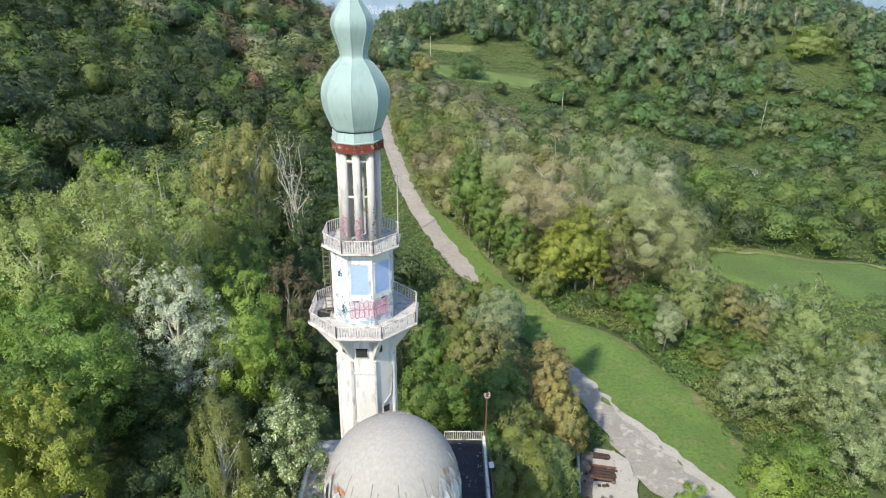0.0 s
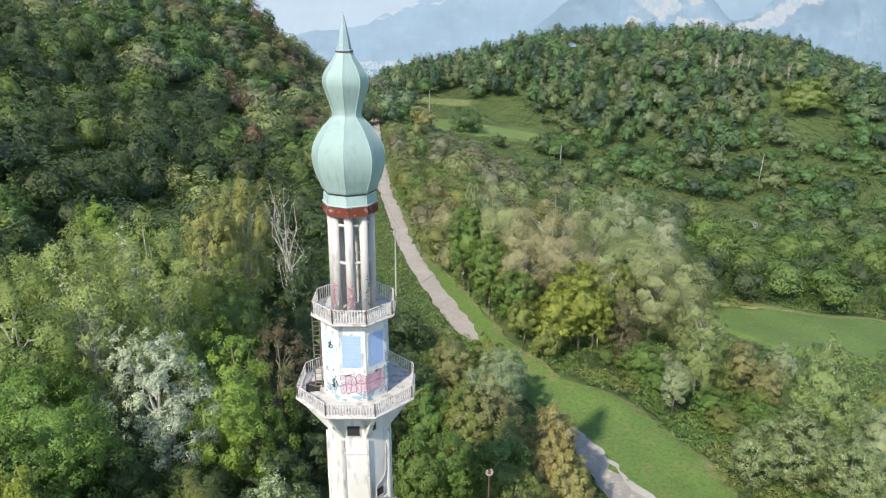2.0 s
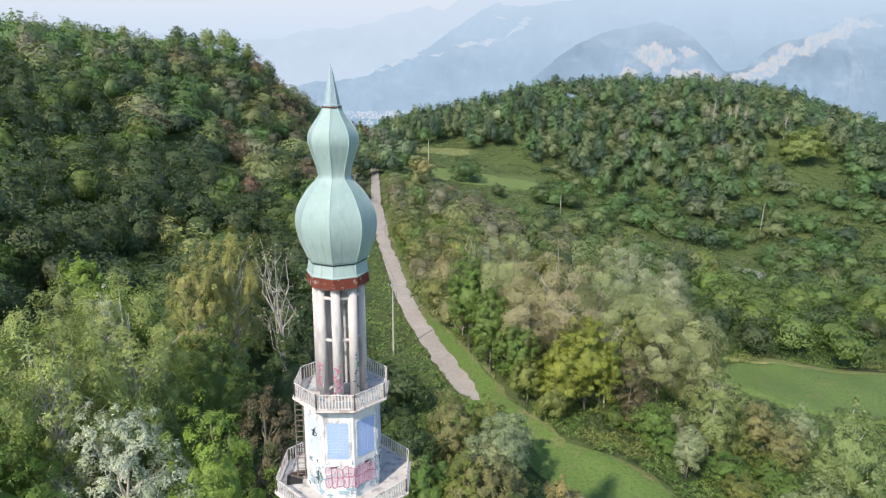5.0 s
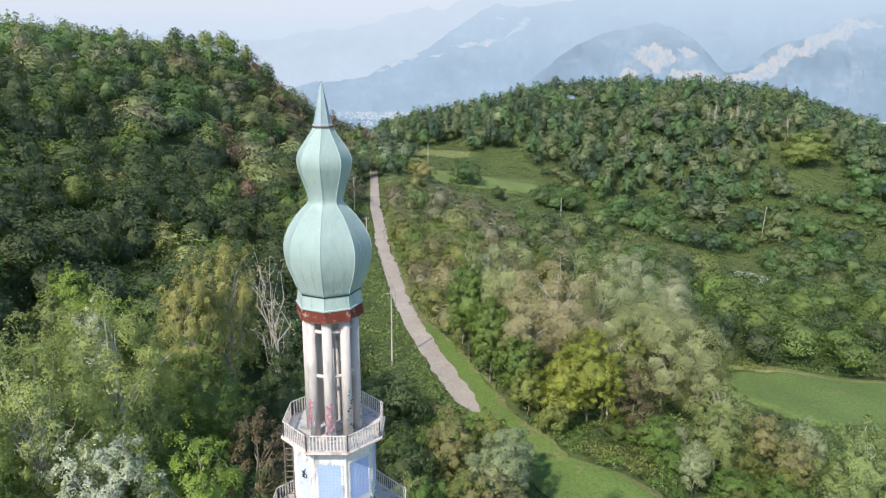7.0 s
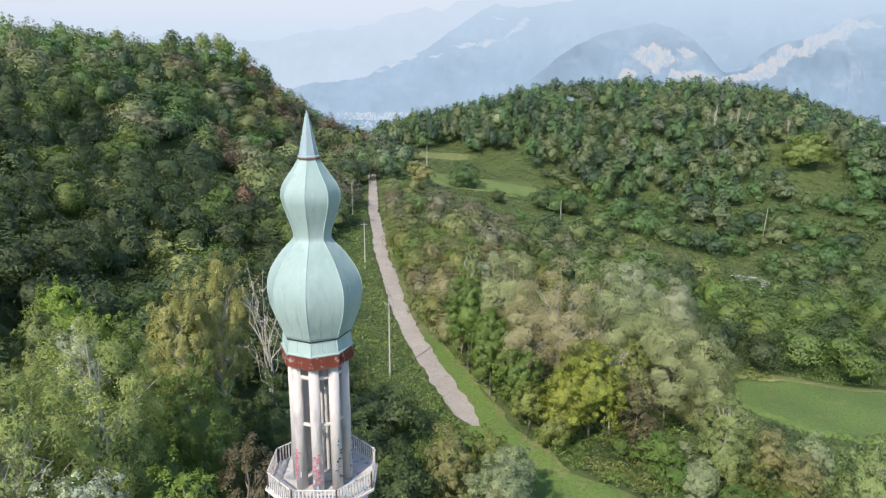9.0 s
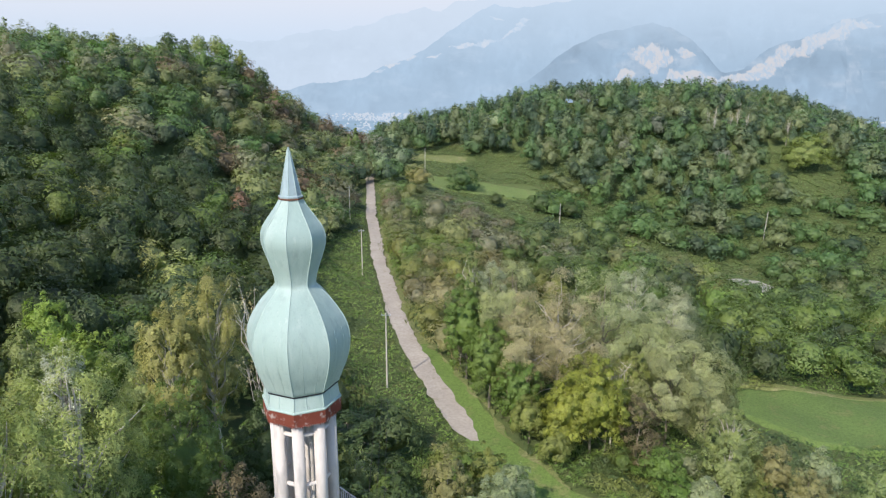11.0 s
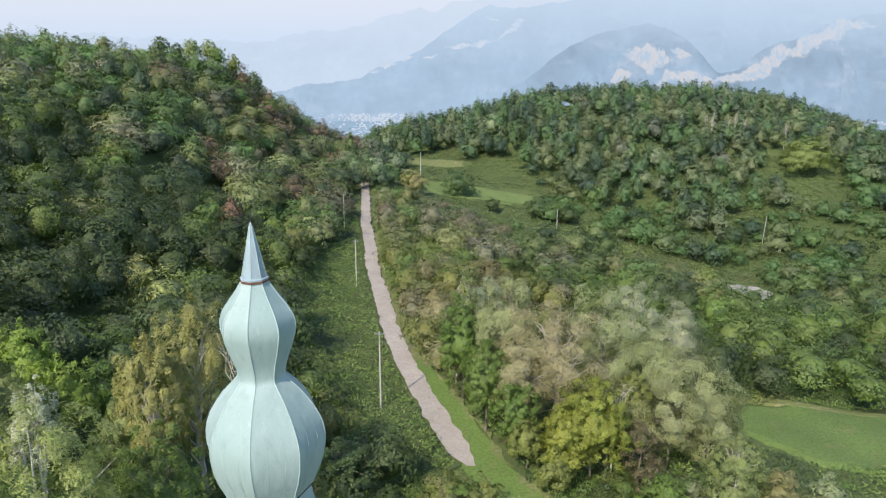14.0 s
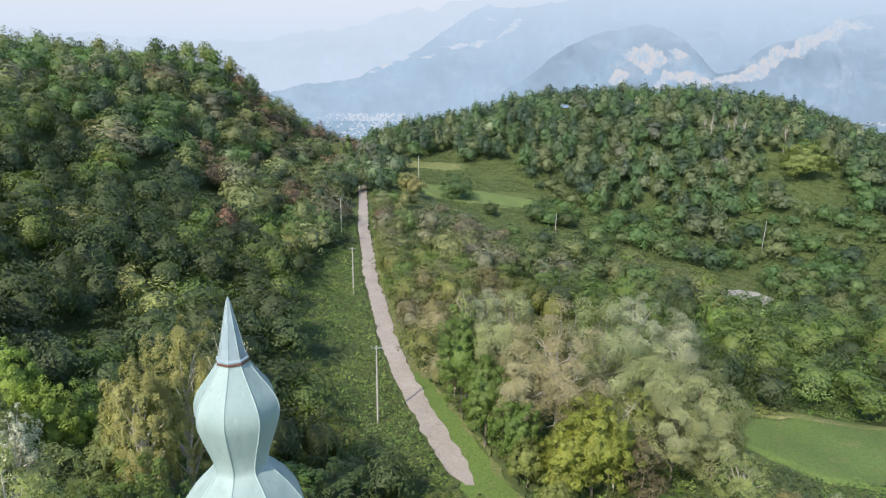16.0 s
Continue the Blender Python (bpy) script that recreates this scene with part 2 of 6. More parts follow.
def bumps(x, y):
    return (np.sin(x * 0.11 + 1.3) * np.cos(y * 0.083 + 0.4) * 0.7 + np.sin(x * 0.31 + y * 0.17) * 0.25 + np.sin(y * 0.27 - x * 0.13 + 2) * 0.25)


def ground_z(x, y):
    x, y = np.asarray(x, float), np.asarray(y, float)
    u = x - way_x(y)
    z = np.interp(y, [-60, 30, 65, 90, 110, 140, 216, 320, 400, 470, 620], [-24, -27, -30, -31.5, -32.6, -32, -32, -33, -35, -37, -46])
    k = 0.0055 + 0.0065 * smoothstep(240, 400, y)
    left = np.minimum(u + 4, 0)
    rise = 69 * (1 - np.exp(-k * left**2 / 69)) * (1 - smoothstep(470, 760, y))
    right = smoothstep(8, 80, u)
    drop = 12 * right + 30 * np.exp(-(((x - 160) / 85) ** 2) - ((y - 325) / 110) ** 2) * right
    hill = 61 * np.exp(-np.abs((x - 165) / 185) ** 3.2 - ((y - 570) / 120) ** 2)
    spur = 13 * np.exp(-(((x + 116) / 30) ** 2) - ((y - 430) / 60) ** 2)
    z = z + rise - drop + hill + spur
    rough = smoothstep(3.5, 12, np.abs(u))
    z = z + bumps(x, y) * rough
    far = np.maximum(smoothstep(640, 1500, y), np.maximum(smoothstep(420, 1500, x), smoothstep(500, 1800, -x) * 0.4))
    return z * (1 - far) + far * -270


def axis(lo, hi, step, out_lo, out_hi):
    core = list(np.arange(lo, hi + 0.1, step))
    a, d = lo, step
    while a > out_lo:
        d *= 1.35
        a -= d
        core.insert(0, a)
    a, d = hi, step
    while a < out_hi:
        d *= 1.35
        a += d
        core.append(a)
    return np.array(core)


def sheet(name, xs, ys, mat, lift=0.0):
    gx, gy = np.meshgrid(xs, ys)
    v = np.c_[gx.ravel(), gy.ravel(), ground_z(gx, gy).ravel() + lift]
    nx, ny = len(xs), len(ys)
    i = (np.arange(ny - 1)[:, None] * nx + np.arange(nx - 1)).ravel()
    return arrays(name, v, np.c_[i, i + 1, i + nx + 1, i + nx], mat, smooth=True)


ground = sheet("ground", axis(-230, 380, 4.0, -4400, 4400), axis(20, 640, 4.0, -3000, 4600), SOIL)
tagged(ground, "wooded valley floor and hillsides covered in scrub", "ground", kind="structure")


def strip(name, ys, left, right, mat, lift, cols=8, ragged=0.3, seed=1):
    """A draped band between two edge lines, with ragged edges."""
    rng = np.random.default_rng(seed)
    soft = np.array([1, 2, 3, 2, 1]) / 4.4
    l = left(ys) + np.convolve(rng.normal(0, ragged, len(ys)), soft, "same")
    r = right(ys) + np.convolve(rng.normal(0, ragged, len(ys)), soft, "same")
    f = np.linspace(0, 1, cols)
    gx = l[:, None] + (r - l)[:, None] * f
    gy = np.repeat(ys[:, None], cols, 1)
    gz = np.array(ground_z(gx, gy)) + lift
    v = np.c_[gx.ravel(), gy.ravel(), gz.ravel()]
    i = (np.arange(len(ys) - 1)[:, None] * cols + np.arange(cols - 1)).ravel()
    return arrays(name, v, np.c_[i, i + 1, i + cols + 1, i + cols], mat, smooth=True)


LAWN_Y = [40, 66, 75, 90, 100, 107, 115, 125, 150, 190, 235]
LAWN_W = [6, 6.8, 10.2, 14.5, 15.6, 12.6, 8.6, 7.6, 6.5, 4.6, 3.0]
road = strip("road", np.arange(127.5, 430, 0.7), lambda y: way_x(y) - 0.6 - 1.7 * smoothstep(127, 132, y), lambda y: way_x(y) + 1.0 + 1.3 * smoothstep(127, 132, y), GRAVEL, 0.34 + 0.45 * smoothstep(170, 260, np.arange(127.5, 430, 0.7))[:, None], 7, 0.22, 1)
tagged(road, "pale gravel track running through the valley", "road", kind="structure")
PATH_Y = [30, 50, 60, 68, 76, 85, 95, 99]
PATH_X = [40, 36, 33, 29.6, 26.6, 23.5, 20.7, 19.4]
PATH_W = [4.5, 4.6, 4.8, 4.5, 3.4, 2.5, 1.3, 0.5]
path = strip("asphalt_path", np.arange(30, 99, 0.6), lambda y: np.interp(y, PATH_Y, PATH_X) - np.interp(y, PATH_Y, PATH_W),
             lambda y: np.interp(y, PATH_Y, PATH_X) + np.interp(y, PATH_Y, PATH_W) * 0.72 + 0.25 * np.sin(y * 0.5), ASPHALT, 0.40, 10, 0.4, 2)
tagged(path, "cracked grey asphalt path with crumbled edges", "path", kind="structure")
edge = strip("crumbled_edge", np.arange(30, 97, 0.5), lambda y: np.interp(y, PATH_Y, PATH_X) + np.interp(y, PATH_Y, PATH_W) * 0.58 + 0.15 * np.sin(y * 0.9),
             lambda y: np.interp(y, PATH_Y, PATH_X) + np.interp(y, PATH_Y, PATH_W) + 0.2 * np.sin(y * 0.6), PALE_RUBBLE, 0.43, 5, 0.3, 12)
tagged(edge, "pale crumbled gravel edge of the asphalt path", "path edge", kind="structure")
lawn = strip("lawn", np.arange(40, 172, 1.0), lambda y: np.where(y < 97, np.interp(y, PATH_Y, PATH_X) - 0.2 * np.interp(y, PATH_Y, PATH_W), way_x(y) + np.interp(y, [97, 104, 127, 133], [-1, -1, -1.5, 1.5])),
             lambda y: way_x(y) + np.interp(y, LAWN_Y, LAWN_W), LAWN, 0.28, 14, 0.4, 3)
tagged(lawn, "mown green grass strip beside the track", "lawn", kind="structure")
verge = strip("dry_verge", np.arange(60, 175, 0.8), lambda y: way_x(y) + np.interp(y, LAWN_Y, LAWN_W) - 0.5 + 0.45 * np.sin(y * 0.53) * np.sin(y * 0.21),
              lambda y: way_x(y) + np.interp(y, LAWN_Y, LAWN_W) + 0.3 + 0.5 * np.sin(y * 0.37 + 1), DRY, 0.31, 4, 0.5, 4)
roadside = strip("roadside_grass", np.arange(168, 300, 1.0), lambda y: way_x(y) + 1.9, lambda y: way_x(y) + 4.2 + 0.5 * np.sin(y * 0.3), DRY, 0.27, 5, 0.4, 14)
tagged(roadside, "rough olive grass along the gravel track", "verge", kind="structure")
tagged(verge, "dry straw-coloured grass edge of the lawn", "verge", kind="structure")


def patch(name, x0, y0, ax, ay, mat, lift, turn=0.0, seed=5, label="", category=""):
    """A draped meadow or clearing with an uneven outline."""
    rng = np.random.default_rng(seed)
    n, rings = 64, 14
    ph = rng.uniform(0, 6.28, 4)
    a = np.linspace(0, 2 * math.pi, n, endpoint=False)
    edge = 1 + 0.10 * np.sin(2 * a + ph[0]) + 0.07 * np.sin(3 * a + ph[1]) + 0.05 * np.sin(7 * a + ph[2]) + 0.03 * np.sin(13 * a + ph[3])
    f = np.linspace(0.0005, 1, rings)
    px = ax * f[:, None] * edge * np.cos(a)
    py = ay * f[:, None] * edge * np.sin(a)
    c, s = math.cos(radians(turn)), math.sin(radians(turn))
    gx, gy = x0 + c * px - s * py, y0 + s * px + c * py
    dip = np.where(np.arange(rings) == rings - 1, -0.6, lift)[:, None]
    v = np.c_[gx.ravel(), gy.ravel(), (np.array(ground_z(gx, gy)) + dip).ravel()]
    k = np.arange(n)
    fs = [np.c_[r * n + k, r * n + (k + 1) % n, (r + 1) * n + (k + 1) % n, (r + 1) * n + k] for r in range(rings - 1)]
    ob = arrays(name, v, np.vstack(fs), mat, smooth=True)
    return tagged(ob, label, category, kind="structure")


patch("meadow", 95, 160, 28, 15, MEADOW, 0.8, -12, 5, "open green meadow below the willow trees", "meadow")
patch("dry_verge", 98, 172.5, 27, 1.3, DRY, 0.86, -12, 9, "straw-coloured strip along the meadow edge", "verge")
patch("meadow", 22, 420, 43, 12.5, FIELD, 0.5, -3, 6, "far mown meadow at the foot of the hill", "meadow")
patch("clearing", -2, 470, 26, 8, DRY, 0.5, 0, 7, "bare pale clearing on the far slope", "clearing")
YARD_X, YARD_Y = 156, 341
patch("gravel_yard", YARD_X, YARD_Y, 12, 9, PALE_GRAVEL, 0.4, 0, 8, "pale gravel clearing among the trees", "clearing")


# ---- the mountains across the plain ----
def mountain_material(name, rock, slope, glow, patches=(), evenness=0.88, relief=0.4, veil=None):
    """Distant slopes, the haze of kilometres of air painted into a glowing colour; patches: (x, z, half width, half
    height, lean) of bare cliffs.
    """
    m = bpy.data.materials.new(name)
    m.use_nodes = True
    nt = m.node_tree
    nt.nodes.remove(nt.nodes["Principled BSDF"])
    v = coords(nt)
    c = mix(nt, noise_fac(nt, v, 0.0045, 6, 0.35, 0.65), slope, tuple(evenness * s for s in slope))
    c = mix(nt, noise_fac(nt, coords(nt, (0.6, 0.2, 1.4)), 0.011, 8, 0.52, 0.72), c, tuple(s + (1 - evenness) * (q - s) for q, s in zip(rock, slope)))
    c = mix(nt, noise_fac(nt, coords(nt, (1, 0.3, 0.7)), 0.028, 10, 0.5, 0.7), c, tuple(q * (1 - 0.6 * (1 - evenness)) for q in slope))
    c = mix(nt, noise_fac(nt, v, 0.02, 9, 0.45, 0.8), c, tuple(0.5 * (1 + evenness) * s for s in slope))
    sep = nt.nodes.new("ShaderNodeSeparateXYZ")
    g = nt.nodes.new("ShaderNodeNewGeometry")
    nt.links.new(g.outputs["Position"], sep.inputs[0])
    cells = nt.nodes.new("ShaderNodeTexVoronoi")
    cells.inputs["Scale"].default_value = 0.042
    nt.links.new(coords(nt, (1.0, 0.3, 0.7)), cells.inputs["Vector"])
    grit = mix(nt, noise_fac(nt, coords(nt, (1.0, 0.3, 0.8)), 0.07, 12, 0.34, 0.66), (0.0, 0.0, 0.0), (1.0, 1.0, 1.0))
    tone = nt.nodes.new("ShaderNodeSeparateColor")
    nt.links.new(mix(nt, 0.5, grit, cells.outputs["Color"]), tone.inputs[0])
    fray = tone.outputs[0]

    def op(kind, a, b):
        n = nt.nodes.new("ShaderNodeMath")
        n.operation = kind
        for s, val in zip(n.inputs, (a, b)):
            if isinstance(val, (int, float)):
                s.default_value = val
            else:
                nt.links.new(val, s)
        return n.outputs[0]

    warp = [op("MULTIPLY", op("SUBTRACT", noise_fac(nt, coords(nt, s), 0.016, 7, 0.2, 0.8), 0.5), k) for s, k in (((1, 0.2, 1.3), 40.0), ((1.4, 0.3, 1), 26.0))]
    for px, pz, hw, hh, lean in patches:
        dx = op("ADD", op("SUBTRACT", sep.outputs[0], px), warp[0])
        dz = op("ADD", op("SUBTRACT", op("SUBTRACT", sep.outputs[2], pz), op("MULTIPLY", dx, lean)), warp[1])
        d = op("ADD", op("ABSOLUTE", op("DIVIDE", dx, hw), 0), op("ABSOLUTE", op("DIVIDE", dz, hh), 0))
        r = nt.nodes.new("ShaderNodeMapRange")
        r.inputs[1].default_value, r.inputs[2].default_value = 1.36, 1.10
        nt.links.new(op("ADD", d, op("MULTIPLY", fray, 0.35)), r.inputs[0])
        c = mix(nt, r.outputs[0], c, mix(nt, op("MULTIPLY", op("SUBTRACT", fray, 0.34), 2.8), rock, tuple(0.30 * q + 0.72 * s for q, s in zip(rock, slope))))
    # paints a further pale haze over the colour as height rises
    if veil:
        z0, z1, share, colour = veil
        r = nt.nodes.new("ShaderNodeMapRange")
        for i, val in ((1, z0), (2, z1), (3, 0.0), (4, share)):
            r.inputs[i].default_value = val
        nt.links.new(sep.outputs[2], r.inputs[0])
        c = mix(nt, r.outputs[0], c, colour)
    # the glow stands in for light scattered by the air
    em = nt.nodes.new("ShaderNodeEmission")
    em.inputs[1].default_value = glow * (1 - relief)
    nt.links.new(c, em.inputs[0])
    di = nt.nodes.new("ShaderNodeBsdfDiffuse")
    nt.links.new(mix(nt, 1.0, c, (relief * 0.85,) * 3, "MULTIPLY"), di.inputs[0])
    add = nt.nodes.new("ShaderNodeAddShader")
    nt.links.new(em.outputs[0], add.inputs[0])
    nt.links.new(di.outputs[0], add.inputs[1])
    nt.links.new(add.outputs[0], nt.nodes["Material Output"].inputs[0])
    return m


def range_mesh(name, y0, depth, crest, mat, label, seed, x0=-3200, x1=3200, step=16, base=-290, ragged=1.0):
    """A mountain range: crest heights along x, falling towards the viewer with gullies."""
    rng = np.random.default_rng(seed)
    xs = np.arange(x0, x1, step)
    h = np.interp(xs, [c[0] for c in crest], [c[1] for c in crest])
    for wave, amp in ((420, 16), (190, 9), (83, 5), (37, 3.2)):
        h = h + ragged * amp * np.sin(xs / wave * 6.28 + rng.uniform(0, 6.28)) * rng.uniform(0.7, 1.2)
    rows = np.linspace(0, 1, 40)
    gx = np.repeat(xs[None], 40, 0).astype(float)
    gz = base + (h - base)[None] * rows[:, None] ** 1.15
    gully = sum(a * np.sin(gx / w * 6.28 + rng.uniform(0, 6.28) + rows[:, None] * s) for w, a, s in ((260, 40, 2.0), (120, 18, -3), (55, 8, 5)))
    gy = y0 + depth * rows[:, None] + gully * np.sin(rows * 3.14)[:, None]
    v = np.c_[gx.ravel(), gy.ravel(), gz.ravel()]
    nx = len(xs)
    i = (np.arange(39)[:, None] * nx + np.arange(nx - 1)).ravel()
    ob = arrays(name, v, np.c_[i, i + 1, i + nx + 1, i + nx], mat, smooth=True)
    return tagged(ob, label, "mountain", kind="structure")


# haze is put into these colours: bluer, paler and glowing with distance
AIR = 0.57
HAZE_FAR = mountain_material("far_slope_haze", (0.74, 0.82, 0.93), (0.63, 0.755, 0.91), AIR, (), 0.93, 0.0, (120.0, 400.0, 0.6, (0.70, 0.80, 0.93)))
HAZE_MID = mountain_material("mid_slope_haze", (0.66, 0.73, 0.83), (0.455, 0.615, 0.795), AIR,
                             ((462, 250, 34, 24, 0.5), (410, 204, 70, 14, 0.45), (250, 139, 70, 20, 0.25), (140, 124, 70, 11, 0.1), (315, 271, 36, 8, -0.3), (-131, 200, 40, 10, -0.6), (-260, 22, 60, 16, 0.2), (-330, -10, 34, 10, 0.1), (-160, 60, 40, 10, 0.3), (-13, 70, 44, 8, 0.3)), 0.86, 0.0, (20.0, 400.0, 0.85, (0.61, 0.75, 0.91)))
HAZE_NEAR = mountain_material("near_slope_haze", (0.66, 0.68, 0.73), (0.425, 0.585, 0.765), AIR,
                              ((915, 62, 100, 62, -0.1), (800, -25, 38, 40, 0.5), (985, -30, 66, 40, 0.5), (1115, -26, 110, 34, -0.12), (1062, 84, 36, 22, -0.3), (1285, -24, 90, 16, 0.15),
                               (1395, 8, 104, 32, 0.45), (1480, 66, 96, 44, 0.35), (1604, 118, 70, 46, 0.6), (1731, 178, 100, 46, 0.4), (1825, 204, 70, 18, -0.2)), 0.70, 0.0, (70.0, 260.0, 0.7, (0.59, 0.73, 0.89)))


# ---- the minaret ----
TX, TY = -5.80, 46.0
minaret = thing("minaret", TX, TY, -20.0, "derelict white octagonal minaret with two balconies and a green onion dome", "tower")
BASE = 20.0  # the minaret's own origin lies this far below the world's zero


def shift(bm, dz=BASE):
    bmesh.ops.translate(bm, verts=bm.verts, vec=(0, 0, dz))
    return bm


APO = math.cos(radians(22.5))
# lower shaft with sunken panels
bm = prism(bmesh.new(), [(-20, 2.42), (-8, 2.36), (3.2, 2.26), (5.0, 2.24)], 8, 22.5)
lower_shaft = part("lower_shaft", shift(bm), PLASTER, minaret, "white plastered octagonal shaft with grey streaks")
for k in range(8):
    ang = 45 * k
    ca, sa = math.cos(radians(ang)), math.sin(radians(ang))
    bm = bmesh.new()
    ap = 2.30 * APO
    for cx, w, z0, z1 in ((-0.80, 0.10, -7.5, 2.0), (0.80, 0.10, -7.5, 2.0)):
        box(bm, cx, -ap - 0.03, (z0 + z1) / 2, w, 0.10, z1 - z0, bevel=0.012)
    for zc in (-2.9, 1.55, -7.4) if k % 2 == 0 else (-2.9, -7.4):
        box(bm, 0, -ap - 0.03, zc, 1.5, 0.09, 0.14, bevel=0.012)
    bmesh.ops.rotate(bm, verts=bm.verts, cent=(0, 0, 0), matrix=Matrix.Rotation(radians(ang), 3, "Z"))
    part("panel_frame", shift(bm), PLASTER, lower_shaft)
for k in range(8):
    bm = bmesh.new()
    a = radians(22.5 + 45 * k)
    for z0, z1, r0, r1 in ((-20, 2.6, 2.44, 2.30),):
        rod(bm, (r0 * math.sin(a), -r0 * math.cos(a), z0), (r1 * math.sin(a), -r1 * math.cos(a), z1), 0.13, 0.12, 6)
    part("pilaster", shift(bm), CONCRETE if k in (0, 7) else PLASTER, lower_shaft)

# unglazed openings in the shaft: solid dark blocks stand for their unlit inside
for k, cx, w, zc, h in ((0, -0.1, 0.86, 3.35, 0.72), (1, -0.35, 0.3, 3.5, 0.5), (7, 0.1, 0.5, 3.35, 0.6), (1, 0.05, 0.62, -2.15, 0.6), (4, 0, 0.7, 3.3, 0.7)):
    bm = box(bmesh.new(), cx, -2.12, zc, w, 0.12, h)
    bmesh.ops.rotate(bm, verts=bm.verts, cent=(0, 0, 0), matrix=Matrix.Rotation(radians(45 * k), 3, "Z"))
    win = part("window", shift(bm), DARK, minaret, "dark unglazed opening in the shaft")
    bm = bmesh.new()
    for qx, qz, sx, sz in ((cx, zc - h / 2 - 0.04, w + 0.12, 0.08), (cx - w / 2 - 0.03, zc, 0.06, h), (cx + w / 2 + 0.03, zc, 0.06, h)):
        box(bm, qx, -2.13, qz, sx, 0.14, sz, bevel=0.01)
    bmesh.ops.rotate(bm, verts=bm.verts, cent=(0, 0, 0), matrix=Matrix.Rotation(radians(45 * k), 3, "Z"))
    part("window_frame", shift(bm), CONCRETE, win)


bm = bmesh.new()
bend = [(0.62, 1.7), (0.60, -0.6), (0.45, -1.0), (0.05, -1.35), (-0.28, -1.55), (-0.33, -3.2)]
for p, q in zip(bend, bend[1:]):
    rod(bm, (p[0], -2.19, p[1]), (q[0], -2.19, q[1]), 0.045, sides=6)
bmesh.ops.rotate(bm, verts=bm.verts, cent=(0, 0, 0), matrix=Matrix.Rotation(radians(45), 3, "Z"))
part("drain_pipe", shift(bm), CONCRETE, minaret, "thin bent pipe on the shaft")


def bracket(k, first, r0, z0, r1, z1):
    """A sloping strut that carries a balcony."""
    bm = bmesh.new()
    a = radians(first + 45 * k)
    s, c = math.sin(a), -math.cos(a)
    prof = [(r0, z0), (r0, z1), (r1, z1), (r1, z1 - 0.22)]
    for side in (-0.13, 0.13):
        bm.faces.new([bm.verts.new((s * r - c * side, c * r + s * side, z)) for r, z in prof])
    bm.verts.ensure_lookup_table()
    for i in range(4):
        j = (i + 1) % 4
        bm.faces.new([bm.verts[q] for q in (i, j, 4 + j, 4 + i)])
    bmesh.ops.recalc_face_normals(bm, faces=bm.faces)
    part("bracket", shift(bm), PLASTER, minaret)


def balcony(floor_z, r_out, thick, rail_h, per_side, name_label):
    """A slab with eight railing panels; r_out: circumradius of the rail line."""
    n = 8
    bm = prism(bmesh.new(), [(floor_z - thick - 0.28, r_out - 0.75), (floor_z - thick, r_out + 0.0), (floor_z - 0.06, r_out + 0.12), (floor_z, r_out + 0.10)], n, 22.5)
    slab = part("balcony_slab", shift(bm), CONCRETE, minaret, name_label)
    bm = prism(bmesh.new(), [(floor_z - thick + 0.02, r_out + 0.02), (floor_z - 0.07, r_out + 0.15), (floor_z + 0.02, r_out + 0.14), (floor_z + 0.02, r_out - 0.06), (floor_z - 0.02, r_out - 0.06)], n, 22.5, False)
    part("slab_rim", shift(bm), RIM_PAINT, slab, "off-white painted rim with rusty dirt")
    pts = ngon(r_out, n, 22.5)
    for i in range(n):
        a, b = Vector((*pts[i], 0)), Vector((*pts[(i + 1) % n], 0))
        d = (b - a).normalized()
        up = Vector((0, 0, 1))
        bm = rod(bmesh.new(), a + up * (floor_z + rail_h), b + up * (floor_z + rail_h), 0.036, sides=6)
        rail = part("railing", shift(bm), RAILING, minaret, "flaking white steel railing")
        bm = rod(bmesh.new(), a + up * (floor_z + 0.08), b + up * (floor_z + 0.08), 0.028, sides=6)
        part("bottom_rail", shift(bm), RAILING, rail)
        for q in range(1, per_side):
            p = a + (b - a) * q / per_side
            bm = bmesh.new()
            box(bm, p.x, p.y, floor_z + 0.06 + rail_h / 2, 0.075, 0.022, rail_h - 0.06, math.degrees(math.atan2(d.y, d.x)))
            part("baluster", shift(bm), RAILING, rail)
        bm = box(bmesh.new(), a.x, a.y, floor_z + rail_h / 2 - 0.08, 0.075, 0.075, rail_h + 0.24, 22.5 + 45 * i, 0.01)
        part("post", shift(bm), BLACK_STEEL, minaret, "blackened steel corner post")
    return slab


for k in range(8):
    bracket(k, 22.5, 2.2, 2.7, 3.75, 5.2)
balcony(5.68, 4.24, 0.24, 0.92, 17, "wide octagonal concrete balcony with worn paving")

# middle storey with blue mosaic panels
bm = prism(bmesh.new(), [(4.9, 2.36), (11.5, 2.33)], 8, 22.5)
storey = part("middle_storey", shift(bm), WHITE, minaret, "whitewashed octagonal storey with blue mosaic panels and graffiti")


def on_facet(bm, k, r_apo):
    """Take a shape drawn in x, z (y = depth towards the shaft) to facet k."""
    bmesh.ops.translate(bm, verts=bm.verts, vec=(0, -r_apo, 0))
    bmesh.ops.rotate(bm, verts=bm.verts, cent=(0, 0, 0), matrix=Matrix.Rotation(radians(45 * k), 3, "Z"))
    return shift(bm)


